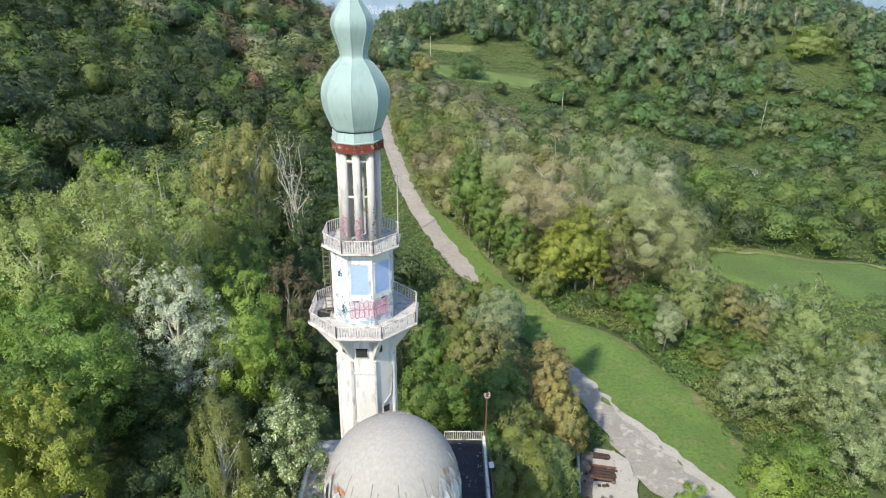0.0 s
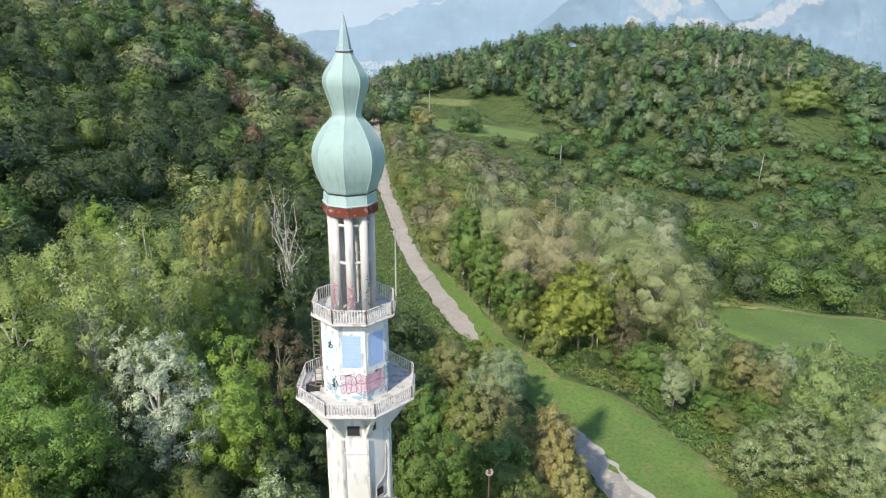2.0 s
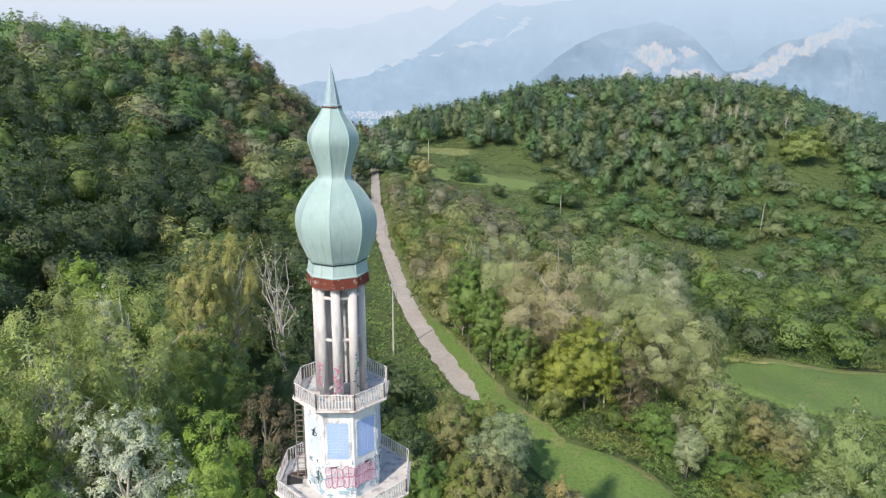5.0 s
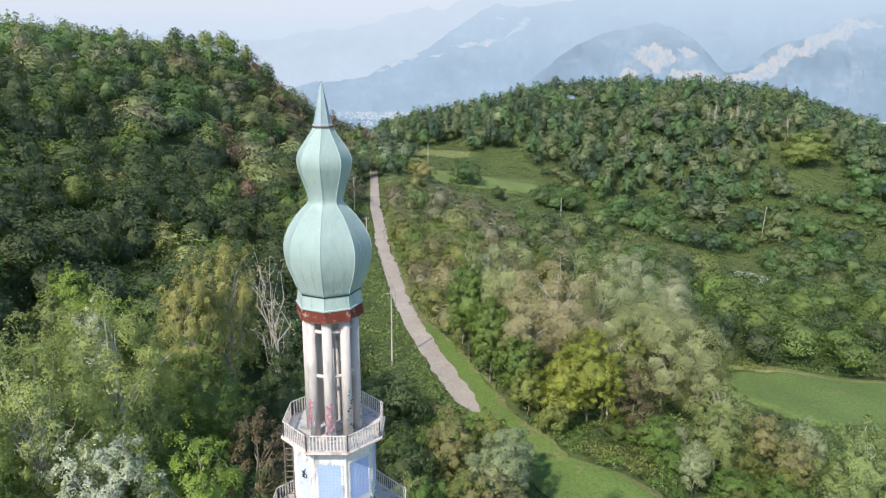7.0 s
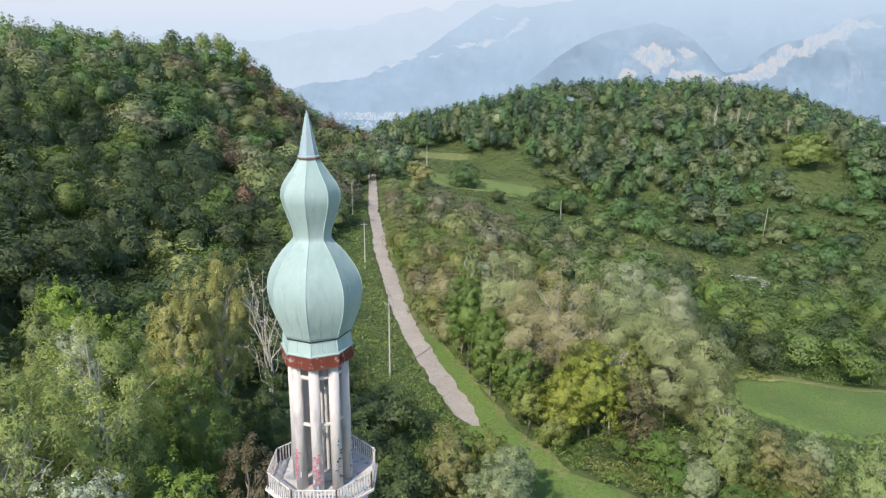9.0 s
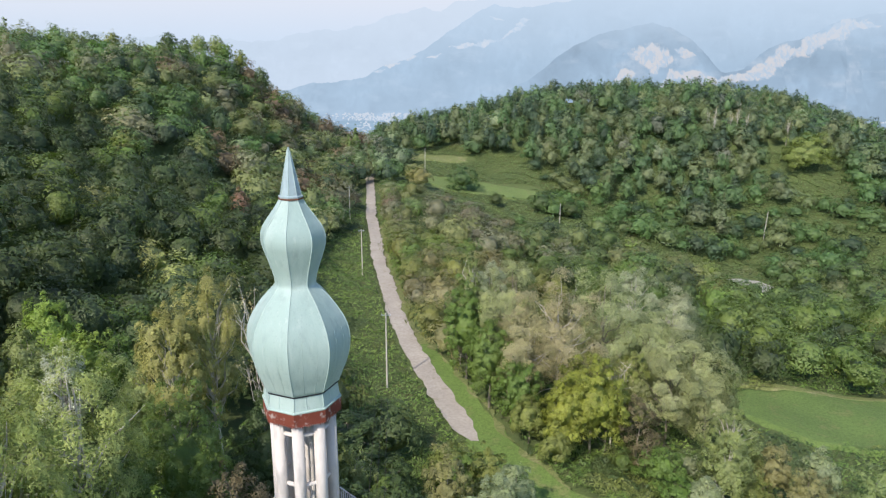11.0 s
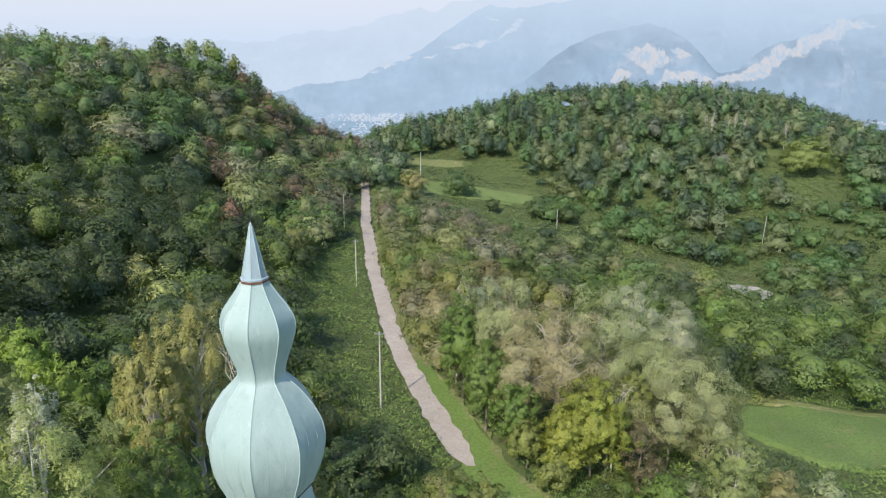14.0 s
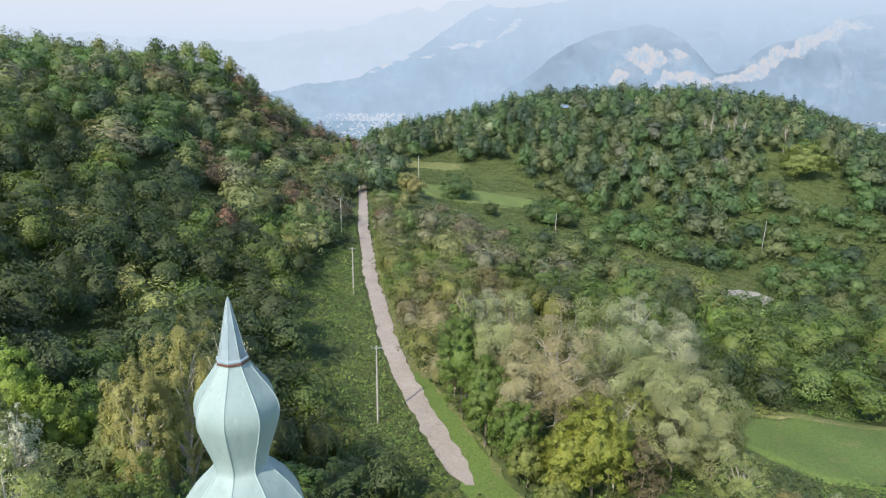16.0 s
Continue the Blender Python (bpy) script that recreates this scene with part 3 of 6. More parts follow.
FA = 2.345 * APO
for k in range(8):
    bm = box(bmesh.new(), 0, 0.0, 9.5, 1.34, 0.05, 2.4)
    pan = part("mosaic_panel", on_facet(bm, k, FA), FADED_TILE if k in (5, 6, 7) else BLUE_TILE, storey, "blue mosaic panel with a scalloped white border")
    bm = bmesh.new()
    for i in range(13):
        z = 8.38 + i * 0.19
        for sx in (-0.68, 0.68):
            bmesh.ops.create_cone(bm, cap_ends=True, segments=8, radius1=0.085, radius2=0.075, depth=0.05, matrix=pose(sx, -0.02, z, 90))
    for i in range(7):
        bmesh.ops.create_cone(bm, cap_ends=True, segments=8, radius1=0.085, radius2=0.075, depth=0.05, matrix=pose(-0.57 + i * 0.19, -0.02, 10.70, 90))
    part("scalloped_border", on_facet(bm, k, FA), WHITE, pan)
    # tile joints
    bm = bmesh.new()
    for i in range(1, 5):
        box(bm, -0.5 + i * 0.2, -0.028, 9.55, 0.006, 0.01, 2.0)
    for i in range(1, 10):
        box(bm, 0, -0.028, 8.55 + i * 0.2, 1.0, 0.01, 0.006)
    part("joint_grid", on_facet(bm, k, FA), FADED_TILE, pan)
for k in range(8):
    a = radians(22.5 + 45 * k)
    bm = rod(bmesh.new(), (2.235 * math.sin(a), -2.235 * math.cos(a), 7.9), (2.215 * math.sin(a), -2.215 * math.cos(a), 11.3), 0.15, 0.15, 8)
    part("corner_strip", shift(bm), WHITE, storey)


def blob(cx, cz, rx, rz, depth, rng, n=22, wob=0.12):
    """A slightly domed, rounded patch of paint."""
    bm = bmesh.new()
    ph = rng.uniform(0, 6.28, 2)
    ring = []
    for i in range(n):
        a = 2 * math.pi * i / n
        q = 1 + wob * math.sin(2 * a + ph[0]) + wob * 0.7 * math.sin(3 * a + ph[1])
        ring.append(bm.verts.new((cx + rx * q * math.cos(a), depth + 0.006, cz + rz * q * math.sin(a))))
    top = bm.verts.new((cx, depth, cz))
    back = bm.verts.new((cx, depth + 0.02, cz))
    for i in range(n):
        bm.faces.new((ring[i], ring[(i + 1) % n], top))
        bm.faces.new((ring[(i + 1) % n], ring[i], back))
    return bm


def stroke(points, depth, r):
    bm = bmesh.new()
    for p, q in zip(points, points[1:]):
        rod(bm, (p[0], depth, p[1]), (q[0], depth, q[1]), r, r, 5)
    return bm


# sprayed lettering becomes rounded shapes without characters
rng = np.random.default_rng(11)
for k, x0, x1 in ((0, -0.80, 0.90), (1, -0.90, 0.55)):
    for row, (zc, rz) in enumerate(((7.40, 0.30), (6.76, 0.31))):
        n = 5
        for i in range(n):
            x = x0 + (x1 - x0) * (i + 0.5) / n
            depth = -0.030 - 0.004 * (i % 3) - 0.010 * row
            zr, rx = zc + 0.05 * rng.normal(), 0.185 + 0.03 * rng.random()
            ring = []
            ph = rng.uniform(0, 6.28, 2)
            for q in range(25):
                a = 2 * math.pi * q / 24
                w = 1 + 0.10 * math.sin(2 * a + ph[0]) + 0.10 * math.sin(3 * a + ph[1])
                ring.append((x + rx * w * math.copysign(abs(math.cos(a)) ** 0.75, math.cos(a)), zr + (rz + 0.04) * w * math.copysign(abs(math.sin(a)) ** 0.75, math.sin(a))))
            bm = bmesh.new()
            edge = [bm.verts.new((px, depth, pz)) for px, pz in ring[:-1]]
            front, back = bm.verts.new((x, depth - 0.006, zr)), bm.verts.new((x, depth + 0.02, zr))
            for q in range(24):
                bm.faces.new((edge[q], edge[(q + 1) % 24], front))
                bm.faces.new((edge[(q + 1) % 24], edge[q], back))
            fill = part("sprayed_fill", on_facet(bm, k, FA), GREY_PAINT, storey)
            part("sprayed_outline", on_facet(stroke(ring, depth - 0.006, 0.019), k, FA), PINK_PAINT, fill)
            for q in range(2):
                cx, cz = x + rng.uniform(-0.08, 0.08), zr + rng.uniform(-0.16, 0.16)
                inner = [(cx + rng.uniform(-0.07, 0.07), cz - 0.1), (cx + rng.uniform(-0.03, 0.03), cz), (cx + rng.uniform(-0.07, 0.07), cz + 0.1)]
                part("sprayed_line", on_facet(stroke(inner, depth - 0.010, 0.011), k, FA), PINK_PAINT, fill)
for k in (0, 1, 2, 6, 7):
    for i in range(9):
        bm = blob(rng.uniform(-0.75, 0.75), rng.uniform(5.8, 6.3) if i < 6 else rng.uniform(6.4, 7.9), rng.uniform(0.12, 0.34), rng.uniform(0.06, 0.18), -0.028 - 0.003 * i, rng, wob=0.25)
        part("sprayed_patch", on_facet(bm, k, FA), TEAL_PAINT if i % 3 else WHITE, storey)
for k, x0, z0 in ((7, 0.35, 6.9), (7, 0.15, 9.8), (0, -0.3, 7.75), (1, 0.0, 7.8), (2, -0.2, 7.2), (6, 0.5, 9.5)):
    for i in range(4):
        pts = [(x0 + rng.uniform(-0.3, 0.3), z0 + rng.uniform(-0.28, 0.28) * (0.3 if k < 2 else 1.2)) for _ in range(4)]
        part("sprayed_tag", on_facet(stroke(pts, -0.04, 0.028 if k == 7 else 0.014), k, FA), BLACK_PAINT, storey)

for i in range(7):
    bm = blob(rng.uniform(0.2, 0.75), rng.uniform(6.45, 7.35), rng.uniform(0.10, 0.2), rng.uniform(0.12, 0.3), -0.06 - 0.003 * i, rng, wob=0.3)
    part("sprayed_patch", on_facet(bm, 7, FA), BLACK_PAINT if i % 3 else TEAL_PAINT, storey)
for i in range(16):
    bm = blob(rng.uniform(0.68, 0.84), rng.uniform(5.8, 8.9), rng.uniform(0.05, 0.1), rng.uniform(0.12, 0.4), -0.026 - 0.002 * i, rng, wob=0.3)
    part("sprayed_patch", on_facet(bm, (1, 1, 0, 2)[i % 4], FA), (GREY_METAL, TEAL_PAINT)[i % 2], storey)
for i in range(90):
    k = (0, 1, 7, 2, 6)[i % 5]
    x0, z0 = rng.uniform(-0.8, 0.8), rng.choice([rng.uniform(5.75, 6.35), rng.uniform(7.55, 7.95), rng.uniform(6.2, 7.8)])
    pts = [(x0, z0)]
    for q in range(3):
        pts.append((pts[-1][0] + rng.uniform(-0.16, 0.16), pts[-1][1] + rng.uniform(-0.13, 0.13)))
    part("sprayed_tag", on_facet(stroke(pts, -0.03, rng.uniform(0.01, 0.024)), k, FA), (TEAL_PAINT, GREY_METAL, BLACK_PAINT, TEAL_PAINT)[i % 4], storey)

balcony(11.72, 2.86, 0.2, 0.95, 12, "small octagonal concrete balcony with grimy painted floor")

# colonnade
for k in range(8):
    a = radians(45 * k)
    bm = bmesh.new()
    x, y = 1.27 * math.sin(a), -1.27 * math.cos(a)
    rod(bm, (x, y, 11.7), (x, y, 18.6), 0.285, 0.265, 14)
    for f in bm.faces:
        f.smooth = len(f.verts) == 4
    col = part("column", shift(bm), PINKISH, minaret, "slender round pinkish plaster column")
    if k in (0, 7, 1, 2):
        for i in range(16):
            pink = k in (0, 7)
            zc = 12.2 + (0.115 if pink else 0.16) * i + rng.uniform(-0.04, 0.04)
            t = a + rng.uniform(-0.75, 0.6)
            px, py = x + 0.288 * math.sin(t), y - 0.288 * math.cos(t)
            bm = box(bmesh.new(), px, py, zc, rng.uniform(0.10, 0.28) if pink else rng.uniform(0.05, 0.2), 0.02, rng.uniform(0.05, 0.13) if pink else rng.uniform(0.03, 0.12), math.degrees(t) + rng.uniform(-3, 3))
            part("sprayed_mark", shift(bm), PINK_PAINT if pink else (BLACK_PAINT if i % 3 else GREY_METAL), col)
# grey and teal washes on the feet of the columns and on the floor between them
for i in range(44):
    a = radians(45 * rng.integers(-2, 4))
    t = a + rng.uniform(-0.9, 0.9)
    zc = rng.uniform(11.9, 14.3)
    r = 0.290 - 0.002 * (zc - 11.7)
    px, py = 1.27 * math.sin(a) + r * math.sin(t), -1.27 * math.cos(a) - r * math.cos(t)
    bm = box(bmesh.new(), px, py, zc, rng.uniform(0.05, 0.13), 0.012, rng.uniform(0.1, 0.45), math.degrees(t))
    part("sprayed_wash", shift(bm), (GREY_METAL, TEAL_PAINT, CONCRETE, GREY_PAINT)[i % 4], minaret)
for i in range(22):
    a, r = rng.uniform(0, 6.28), rng.uniform(0.6, 2.5)
    bm = blob(0, 0, rng.uniform(0.12, 0.34), rng.uniform(0.08, 0.2), 0, rng, wob=0.25)
    bmesh.ops.rotate(bm, verts=bm.verts, cent=(0, 0, 0), matrix=Matrix.Rotation(radians(-90), 3, "X"))
    bmesh.ops.translate(bm, verts=bm.verts, vec=(r * math.sin(a), -r * math.cos(a), 11.735))
    part("sprayed_wash", shift(bm), (GREY_METAL, TEAL_PAINT)[i % 2], minaret)
for k in range(8):
    a0, a1 = radians(45 * k), radians(45 * k + 45)
    for z in (15.35, 17.9):
        bm = rod(bmesh.new(), (1.24 * math.sin(a0), -1.24 * math.cos(a0), z), (1.24 * math.sin(a1), -1.24 * math.cos(a1), z), 0.10, sides=8)
        part("tie_beam", shift(bm), PINKISH, minaret)
bm = rod(bmesh.new(), (0.25, 0.35, 11.7), (0.25, 0.35, 18.5), 0.09, sides=8)
part("inner_pipe", shift(bm), CONCRETE, minaret)
bm = box(bmesh.new(), 0.28, -0.35, 12.0, 0.42, 0.36, 0.5, 20, 0.03)
part("broken_block", shift(bm), CONCRETE, minaret, "broken concrete block on the balcony floor")

# ring beam, red apron with a saw-toothed edge, drum
bm = prism(bmesh.new(), [(18.5, 1.5), (18.7, 1.6)], 16, 0)
part("ring_beam", shift(bm), CONCRETE, minaret)
bm = bmesh.new()
pts, low = ngon(1.80, 8, 0), ngon(1.84, 8, 0)
for i in range(8):
    a, b = Vector((*pts[i], 19.22)), Vector((*pts[(i + 1) % 8], 19.22))
    teeth = 14
    for q in range(teeth):
        p0, p1 = a.lerp(b, q / teeth), a.lerp(b, (q + 1) / teeth)
        pm = a.lerp(b, (q + 0.5) / teeth)
        l0, l1 = p0 - Vector((0, 0, 0.56)), p1 - Vector((0, 0, 0.56))
        lm = pm - Vector((0, 0, 0.68 + rng.uniform(-0.05, 0.05)))
        bm.faces.new([bm.verts.new(v) for v in (p0, p1, l1, lm, l0)])
bmesh.ops.solidify(bm, geom=bm.faces[:], thickness=0.03)
part("apron", shift(bm), RED_RUST, minaret, "rust-red painted metal apron with a saw-toothed edge")
bm = prism(bmesh.new(), [(18.7, 1.68), (19.20, 1.72), (19.24, 1.82), (19.30, 1.82), (19.32, 1.73), (20.00, 1.64), (20.10, 1.60)], 8, 0)
part("drum", shift(bm), COPPER, minaret, "verdigris copper drum below the dome")
for k in range(8):
    pts = ngon(1.735, 8, 0)
    a, b = Vector((*pts[k], 0)), Vector((*pts[(k + 1) % 8], 0))
    for f in (0.0, 0.42):
        p = a.lerp(b, f)
        bm = rod(bmesh.new(), (p.x, p.y, 19.32), (p.x * 0.948, p.y * 0.948, 20.0), 0.022, sides=5)
        part("drum_seam", shift(bm), COPPER_PALE, minaret)

# black ring that paints in the shadow line under the bulb
part("tar_joint", shift(prism(bmesh.new(), [(19.96, 1.55), (19.965, 1.70), (20.0, 1.71), (20.005, 1.55)], 8, 0)), BITUMEN, minaret)

# onion dome of two bulbs
PROFILE = [(20.0, 1.72), (20.06, 1.79), (20.55, 1.98), (21.0, 2.17), (21.5, 2.31), (22.0, 2.38), (22.4, 2.37), (22.85, 2.27), (23.25, 2.09), (23.65, 1.84),
           (24.0, 1.58), (24.3, 1.30), (24.55, 1.05), (24.72, 0.93), (25.0, 0.95), (25.4, 1.06), (25.85, 1.22), (26.25, 1.35), (26.6, 1.44), (26.95, 1.43),
           (27.3, 1.30), (27.65, 1.06), (28.0, 0.80), (28.3, 0.60), (28.58, 0.44)]
PROFILE = [(z, r * 0.965) for z, r in PROFILE]
FINE = []
for (za, ra), (zb, rb), (zc, rc), (zd, rd) in zip(PROFILE[:1] + PROFILE, PROFILE, PROFILE[1:], PROFILE[2:] + PROFILE[-1:]):
    for q in (0, 1 / 3, 2 / 3):
        FINE.append((zb + (zc - zb) * q, 0.5 * (2 * rb + (rc - ra) * q + (2 * ra - 5 * rb + 4 * rc - rd) * q * q + (3 * rb - ra - 3 * rc + rd) * q**3)))
FINE.append(PROFILE[-1])
bm = prism(bmesh.new(), FINE, 8, 0)
for f in bm.faces:
    f.smooth = len(f.verts) == 4
for e in bm.edges:
    a, b = e.verts
    if abs(a.co.z - b.co.z) > 1e-4 or not all(f.smooth for f in e.link_faces):
        e.smooth = False
dome = part("onion_dome", shift(bm), COPPER, minaret, "weathered pale green copper onion dome of two bulbs")
for k in range(8):
    bm = bmesh.new()
    a = radians(45 * k)
    for (z0, r0), (z1, r1) in zip(FINE[3:], FINE[4:]):
        rod(bm, (r0 * math.sin(a), -r0 * math.cos(a), z0), (r1 * math.sin(a), -r1 * math.cos(a), z1), 0.024, sides=5)
    part("standing_seam", shift(bm), COPPER_PALE, dome)
for k in range(8):
    a0, a1 = radians(45 * k), radians(45 * k + 45)
    for f in (0.35, 0.7):
        bm = bmesh.new()
        ring = [(z, Vector((r * math.sin(a0), -r * math.cos(a0), z)).lerp(Vector((r * math.sin(a1), -r * math.cos(a1), z)), f)) for z, r in PROFILE[1:8]]
        for (_, p), (_, q) in zip(ring, ring[1:]):
            rod(bm, p, q, 0.013, sides=4)
        part("lap_joint", shift(bm), COPPER, dome)
bm = prism(bmesh.new(), [(28.50, 0.50), (28.55, 0.53), (28.60, 0.53), (28.64, 0.45), (29.7, 0.235), (30.55, 0.05), (30.64, 0.018)], 8, 0)
spire = part("spire", shift(bm), GREY_METAL, minaret, "grey-blue sheet metal spire")
bm = rod(bmesh.new(), (0, 0, 30.5), (0, 0, 30.72), 0.018, 0.012, 6)
part("finial", shift(bm), RUST, spire)
part("collar", shift(prism(bmesh.new(), [(28.45, 0.46), (28.47, 0.545), (28.53, 0.545), (28.55, 0.46)], 8, 0)), RUST, spire, "rusty band below the spire")
for k in range(8):
    bm = bmesh.new()
    a = radians(45 * k)
    rod(bm, (0.455 * math.sin(a), -0.455 * math.cos(a), 28.64), (0.06 * math.sin(a), -0.06 * math.cos(a), 30.5), 0.014, sides=4)
    part("spire_seam", shift(bm), COPPER_PALE, spire)

# ladder and hatch on the lower balcony
bm = bmesh.new()
for rx in (-2.90, -2.42):
    rod(bm, (rx, -0.25, 5.7), (rx, -0.05, 11.5), 0.045, sides=6)
ladder = part("ladder", shift(bm), RUBBLE, minaret, "brown rusty iron ladder between the balconies")
for i in range(15):
    bm = rod(bmesh.new(), (-2.90, -0.238 + 0.0124 * i, 6.05 + 0.36 * i), (-2.42, -0.238 + 0.0124 * i, 6.05 + 0.36 * i), 0.03, sides=6)
    part("rung", shift(bm), RUBBLE, ladder)
# flat dark sheet painted in for the unlit hole of the hatch
bm = box(bmesh.new(), -3.1, -0.35, 5.70, 0.95, 1.0, 0.03, 10)
hatch = part("hatch", shift(bm), DARK, minaret, "open dark floor hatch with loose boards")
for i in range(4):
    bm = box(bmesh.new(), -3.1 + 0.16 * i, -0.1 + 0.18 * i, 5.76 + 0.02 * i, 0.14, 1.1, 0.04, 70 + 11 * i)
    part("board", shift(bm), DARK_RUST if i % 3 else RUBBLE, hatch)

# ---- the domed hall in front of the minaret ----
HX, HY, HZ = -3.3, 38.0, -3.7
hall = thing("domed_hall", HX, HY, -22.0, "domed hall of an abandoned building with a grey ribbed dome", "building")


def hall_part(name, bm, mat, parent=None, label=""):
    bmesh.ops.translate(bm, verts=bm.verts, vec=(0, 0, 22.0))
    return part(name, bm, mat, parent or hall, label)


bm = bmesh.new()
ROWS_N, SEG = 14, 56
prev = None
shell = [(4.72 * math.cos(radians(90 * i / ROWS_N)), HZ + 5.0 * math.sin(radians(90 * i / ROWS_N))) for i in range(ROWS_N)]
for r, z in shell:
    loop = [bm.verts.new((r * math.sin(2 * math.pi * s / SEG), -r * math.cos(2 * math.pi * s / SEG), z)) for s in range(SEG)]
    if prev:
        for s in range(SEG):
            bm.faces.new((prev[s], prev[(s + 1) % SEG], loop[(s + 1) % SEG], loop[s])).smooth = True
    prev = loop
bm.faces.new(prev)
DOME_GREY = mottled("dome_screed", (0.375, 0.355, 0.328), (0.395, 0.374, 0.346), (0.345, 0.328, 0.302), 0.22, 5.0, 0.9, stain_lo=0.60, stretch=(1, 1, 0.5))
GROOVE = mottled("grimy_joint", (0.24, 0.228, 0.21), (0.40, 0.38, 0.35), None, 0.9, 5.0)
hall_dome = hall_part("dome", bm, DOME_GREY, None, "grey cement-plastered dome with scored ribs")
for s in range(0, SEG):
    bm = bmesh.new()
    a = 2 * math.pi * (s + 0.5) / SEG
    top = 3 + (s * 7) % 4
    for (r0, z0), (r1, z1) in zip(shell[:top], shell[1:top + 1]):
        rod(bm, ((r0 + 0.004) * math.sin(a), -(r0 + 0.004) * math.cos(a), z0), ((r1 + 0.004) * math.sin(a), -(r1 + 0.004) * math.cos(a), z1), 0.036, sides=4)
    hall_part("scored_rib", bm, GROOVE, hall_dome)
for ang, lat, mat in ((-52, 22, ORANGE_PAINT), (-45, 22, ORANGE_PAINT), (-52, 16, ORANGE_PAINT), (-45, 16, ORANGE_PAINT), (-58, 19, SALMON), (-66, 26, SALMON), (-72, 20, SALMON), (52, 18, SALMON), (58, 24, SALMON), (64, 31, SALMON), (60, 14, SALMON), (70, 24, SALMON)):
    bm = bmesh.new()
    quad = []
    for da, dl in ((-3, -2.6), (3, -2.6), (3, 2.6), (-3, 2.6)):
        a, l = radians(ang + da), radians(lat + dl)
        quad.append(bm.verts.new((4.73 * math.cos(l) * math.sin(a), -4.73 * math.cos(l) * math.cos(a), HZ + 5.01 * math.sin(l))))
    bm.faces.new(quad)
    bmesh.ops.solidify(bm, geom=bm.faces[:], thickness=0.03)
    hall_part("loose_tile", bm, mat, hall_dome)
RIM = prism(bmesh.new(), [(-11, 4.68), (HZ - 0.25, 4.68), (HZ - 0.2, 4.86), (HZ + 0.02, 4.86), (HZ + 0.05, 4.72)], 28, 0)
for i in range(34):
    a, l = radians(150 + i * 2.1), radians(58 + 4 * math.sin(i * 1.7) + (i * 37) % 9)
    p = (4.73 * math.cos(l) * math.sin(a), -4.73 * math.cos(l) * math.cos(a), HZ + 5.01 * math.sin(l))
    hall_part("dark_chip", box(bmesh.new(), *p, 0.10 + 0.03 * (i % 4), 0.09, 0.06, i * 40), GROOVE, hall_dome)
# white gables of the drum windows, standing against the dome's foot
for ang, wide, high in ((70, 0.9, 2.7), (53, 0.95, 2.75), (39, 0.8, 2.1), (-66, 0.75, 2.3), (-48, 0.8, 1.9)):
    bm = bmesh.new()
    outer = [(-wide, -1.6), (-wide, high * 0.35), (-wide * 0.35, high * 0.86), (0, high), (wide * 0.35, high * 0.86), (wide, high * 0.35), (wide, -1.6)]
    inner = [(x * 0.62, z * 0.74 - 0.05) for x, z in outer]
    vo, vi = ([bm.verts.new((x, -0.16 - 4.72 * math.sqrt(1 - (max(0, z) / 5) ** 2), HZ + z)) for x, z in ring] for ring in (outer, inner))
    for i in range(6):
        bm.faces.new((vo[i], vo[i + 1], vi[i + 1], vi[i]))
    bmesh.ops.solidify(bm, geom=bm.faces[:], thickness=0.09)
    bmesh.ops.rotate(bm, verts=bm.verts, cent=(0, 0, 0), matrix=Matrix.Rotation(radians(ang), 3, "Z"))
    gable = hall_part("window_gable", bm, WHITE, None, "white gable of a drum window with flaking paint")
    bm = bmesh.new()
    bm.faces.new([bm.verts.new((x, -0.10 - 4.72 * math.sqrt(1 - (max(0, z) / 5) ** 2), HZ + z)) for x, z in inner])
    bmesh.ops.solidify(bm, geom=bm.faces[:], thickness=0.03)
    bmesh.ops.rotate(bm, verts=bm.verts, cent=(0, 0, 0), matrix=Matrix.Rotation(radians(ang), 3, "Z"))
    hall_part("window_pane", bm, WHITE if ang > 0 else DARK, gable)
hall_drum = hall_part("drum_wall", RIM, WHITE, None, "white drum wall with arched openings and graffiti")
for k in range(14):
    bm = bmesh.new()
    a = 360 / 14 * k
    pts = [(-0.62, -9.5), (0.62, -9.5)] + [(0.62 * math.cos(t), -6.1 + 1.1 * math.sin(t)) for t in np.linspace(0, math.pi, 9)]
    bm.faces.new([bm.verts.new((x, -4.70, z)) for x, z in pts])
    bmesh.ops.solidify(bm, geom=bm.faces[:], thickness=0.05)
    bmesh.ops.rotate(bm, verts=bm.verts, cent=(0, 0, 0), matrix=Matrix.Rotation(radians(a), 3, "Z"))
    # most openings are dark sheets in place of an unlit inside
    hall_part("arched_opening", bm, DARK if k % 3 else TEAL_PAINT, hall_drum)
bm = box(bmesh.new(), -0.35, 3.0, -16.5, 15.6, 21.0, 11.0, 0, 0.05)
hall_part("storey_walls", bm, CONCRETE, None, "weathered concrete storey below the terrace")
bm = box(bmesh.new(), 5.55, 3.4, -10.93, 3.3, 20.0, 0.12)
hall_part("roof_terrace", bm, BITUMEN, None, "black bitumen roof terrace with pale stains")
bm = box(bmesh.new(), -6.3, 3.4, -10.93, 3.6, 20.0, 0.12)
hall_part("roof_terrace", bm, CONCRETE, None, "bare concrete terrace strip")
for x, w in ((7.4, 0.24), (-8.2, 0.2)):
    bm = box(bmesh.new(), x, 3.4, -10.65, w, 20.2, 0.62, 0, 0.03)
    hall_part("parapet", bm, WHITE, None, "whitewashed parapet with peeling paint")
bm = bmesh.new()
